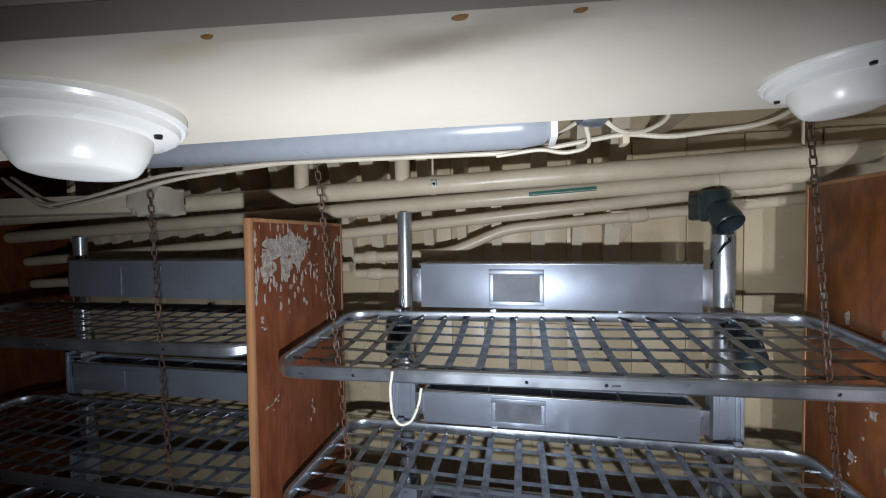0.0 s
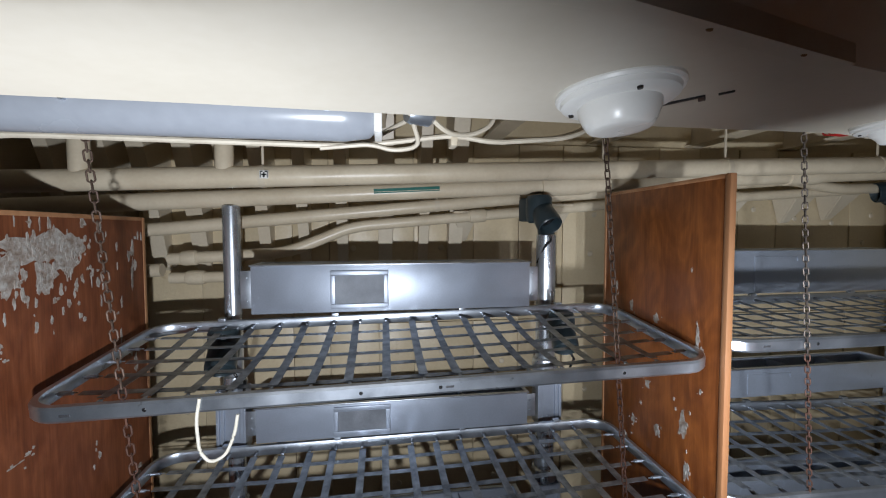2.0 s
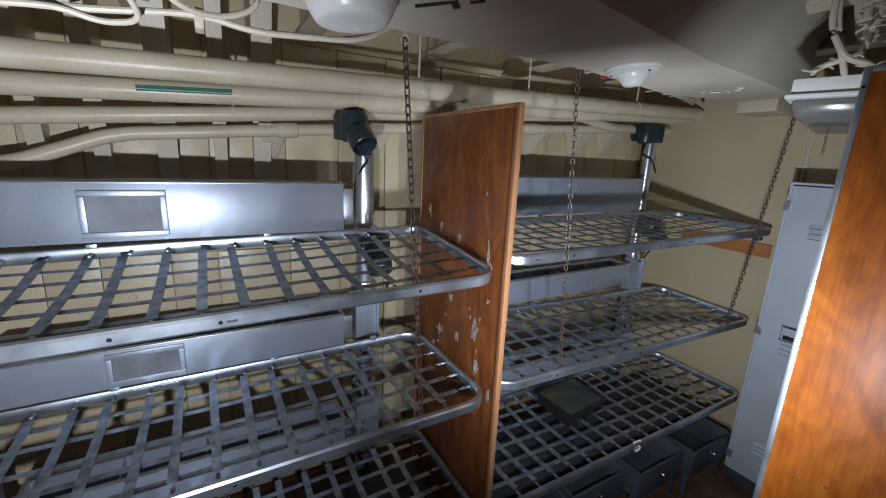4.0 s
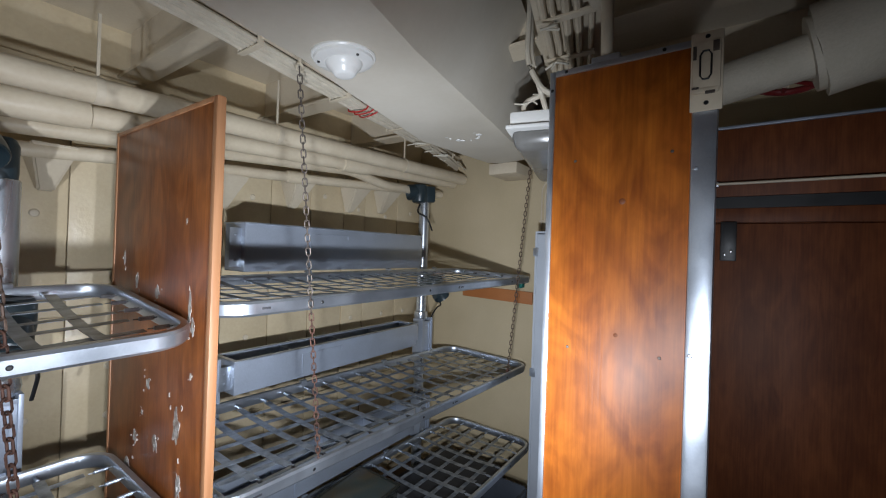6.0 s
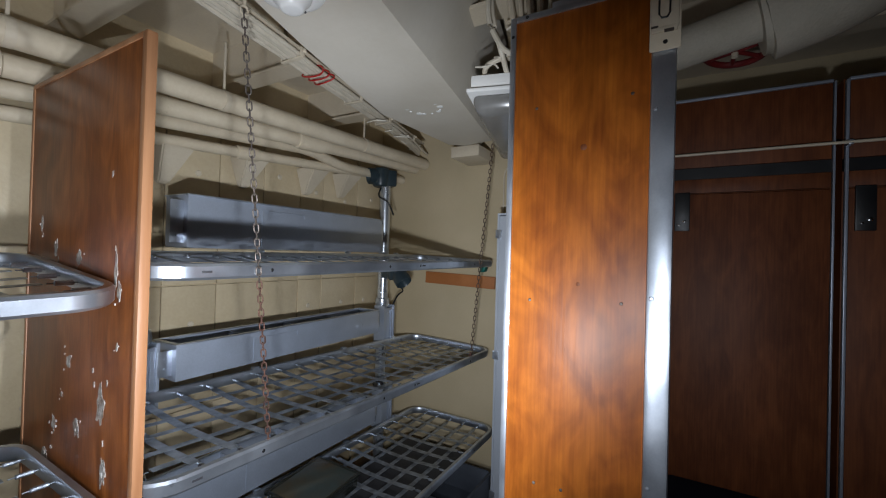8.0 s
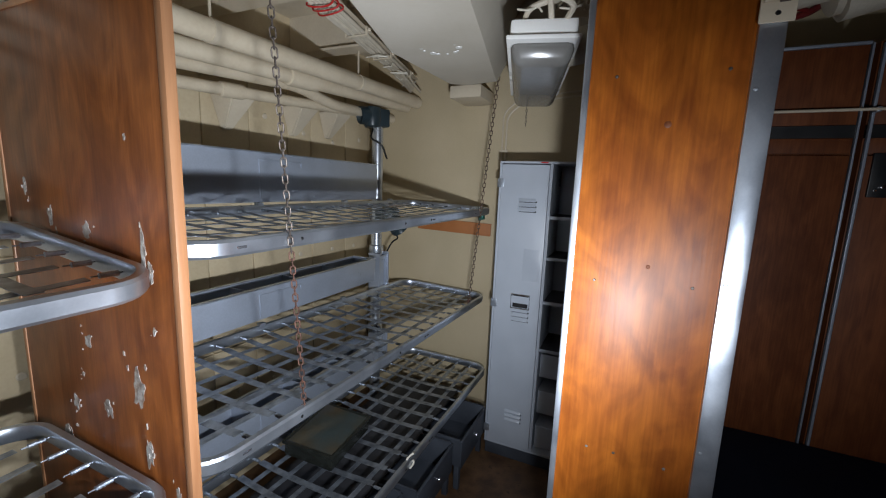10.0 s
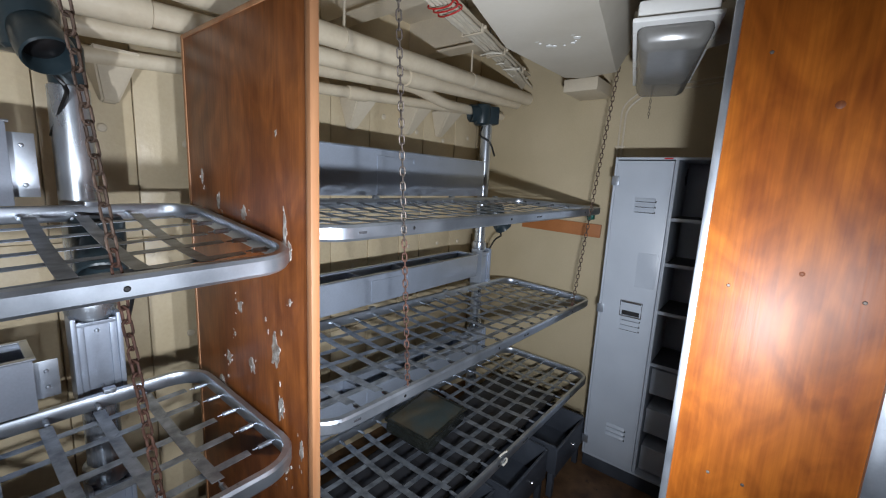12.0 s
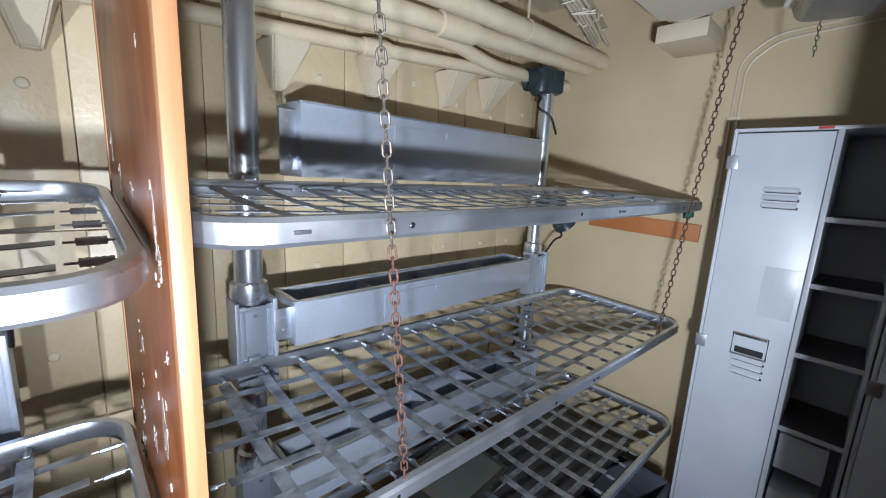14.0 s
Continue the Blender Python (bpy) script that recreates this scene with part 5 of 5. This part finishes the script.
# ---- ring of old paint where a fitting sat on the trunk ----
ring = thing("paint_ring", pose(2.105, 1.095, duct_z(2.105)), "ring of white paint marks from a removed fitting", "mark")
for i in range(14):
    bm = bmesh.new()
    a = 2 * math.pi * i / 14 + 0.1 * math.sin(i * 2.3)
    lathe(bm, [(0, -0.002), (0.005 + 0.004 * ((i * 7) % 3), -0.0015), (0.006 + 0.004 * ((i * 7) % 3), 0.001)], 10, pose(0.075 * math.cos(a), 0.075 * math.sin(a), 0))
    part("mark", bm, WHITE, ring)

# ---- dark parcel on the lowest bunk ----
t = thing("plastic_case", pose(1.985, 1.555, 0.474, 4, 0, 6), "shallow black plastic case with a glossy greenish lid on the bunk", "case")
bm = bmesh.new()
box(bm, (-0.165, -0.125, 0), (0.165, 0.125, 0.062), 0.012)
bmesh.ops.subdivide_edges(bm, edges=list(bm.edges), cuts=2, use_grid_fill=True)
for v in bm.verts:
    v.co += Vector((0.3, 0.3, 0.4)) * 0.006 * noise.noise(v.co * 14)
part("wrapping", bm, WRAP, t)
bm = bmesh.new()
for lo, hi in (((-0.172, -0.132), (0.172, -0.116)), ((-0.172, 0.116), (0.172, 0.132)), ((-0.172, -0.116), (-0.156, 0.116)), ((0.156, -0.116), (0.172, 0.116))):
    box(bm, (lo[0], lo[1], 0.058), (hi[0], hi[1], 0.074), 0.004)
part("rim", bm, WRAP, t, "black plastic rim")
bm = bmesh.new()
obox(bm, pose(0, 0, 0.066, 1.2, -1.0, 0), (0.318, 0.238, 0.005), 0.001)
part("lid", bm, LID, t, "glossy greenish brown lid")

t = thing("trunk_slot", pose(0.485, 0.632, duct_z(0.485), 0, -4, -42), "dark stencilled bars and a row of screws on the air trunk", "plate")
part("slot", bm_box((-0.030, -0.003, -0.003), (0.030, 0.003, 0.002), 0.001), BLACK, t)
part("slot", bm_box((0.020, 0.002, -0.003), (0.030, 0.022, 0.002), 0.001), BLACK, t)
part("slot", bm_box((0.046, 0.006, -0.003), (0.066, 0.011, 0.002), 0.001), BLACK, t)
for k in range(11):
    s0 = k / 10
    x, y = 0.507 + 0.113 * s0, 0.742 - 0.232 * s0
    p = t.matrix_world.inverted() @ Vector((x, y, duct_z(x)))
    part("screw", bm_lathe([(0, -0.003), (0.003, -0.002), (0.004, 0.001)], 8, pose(*p)), WHITE, t)
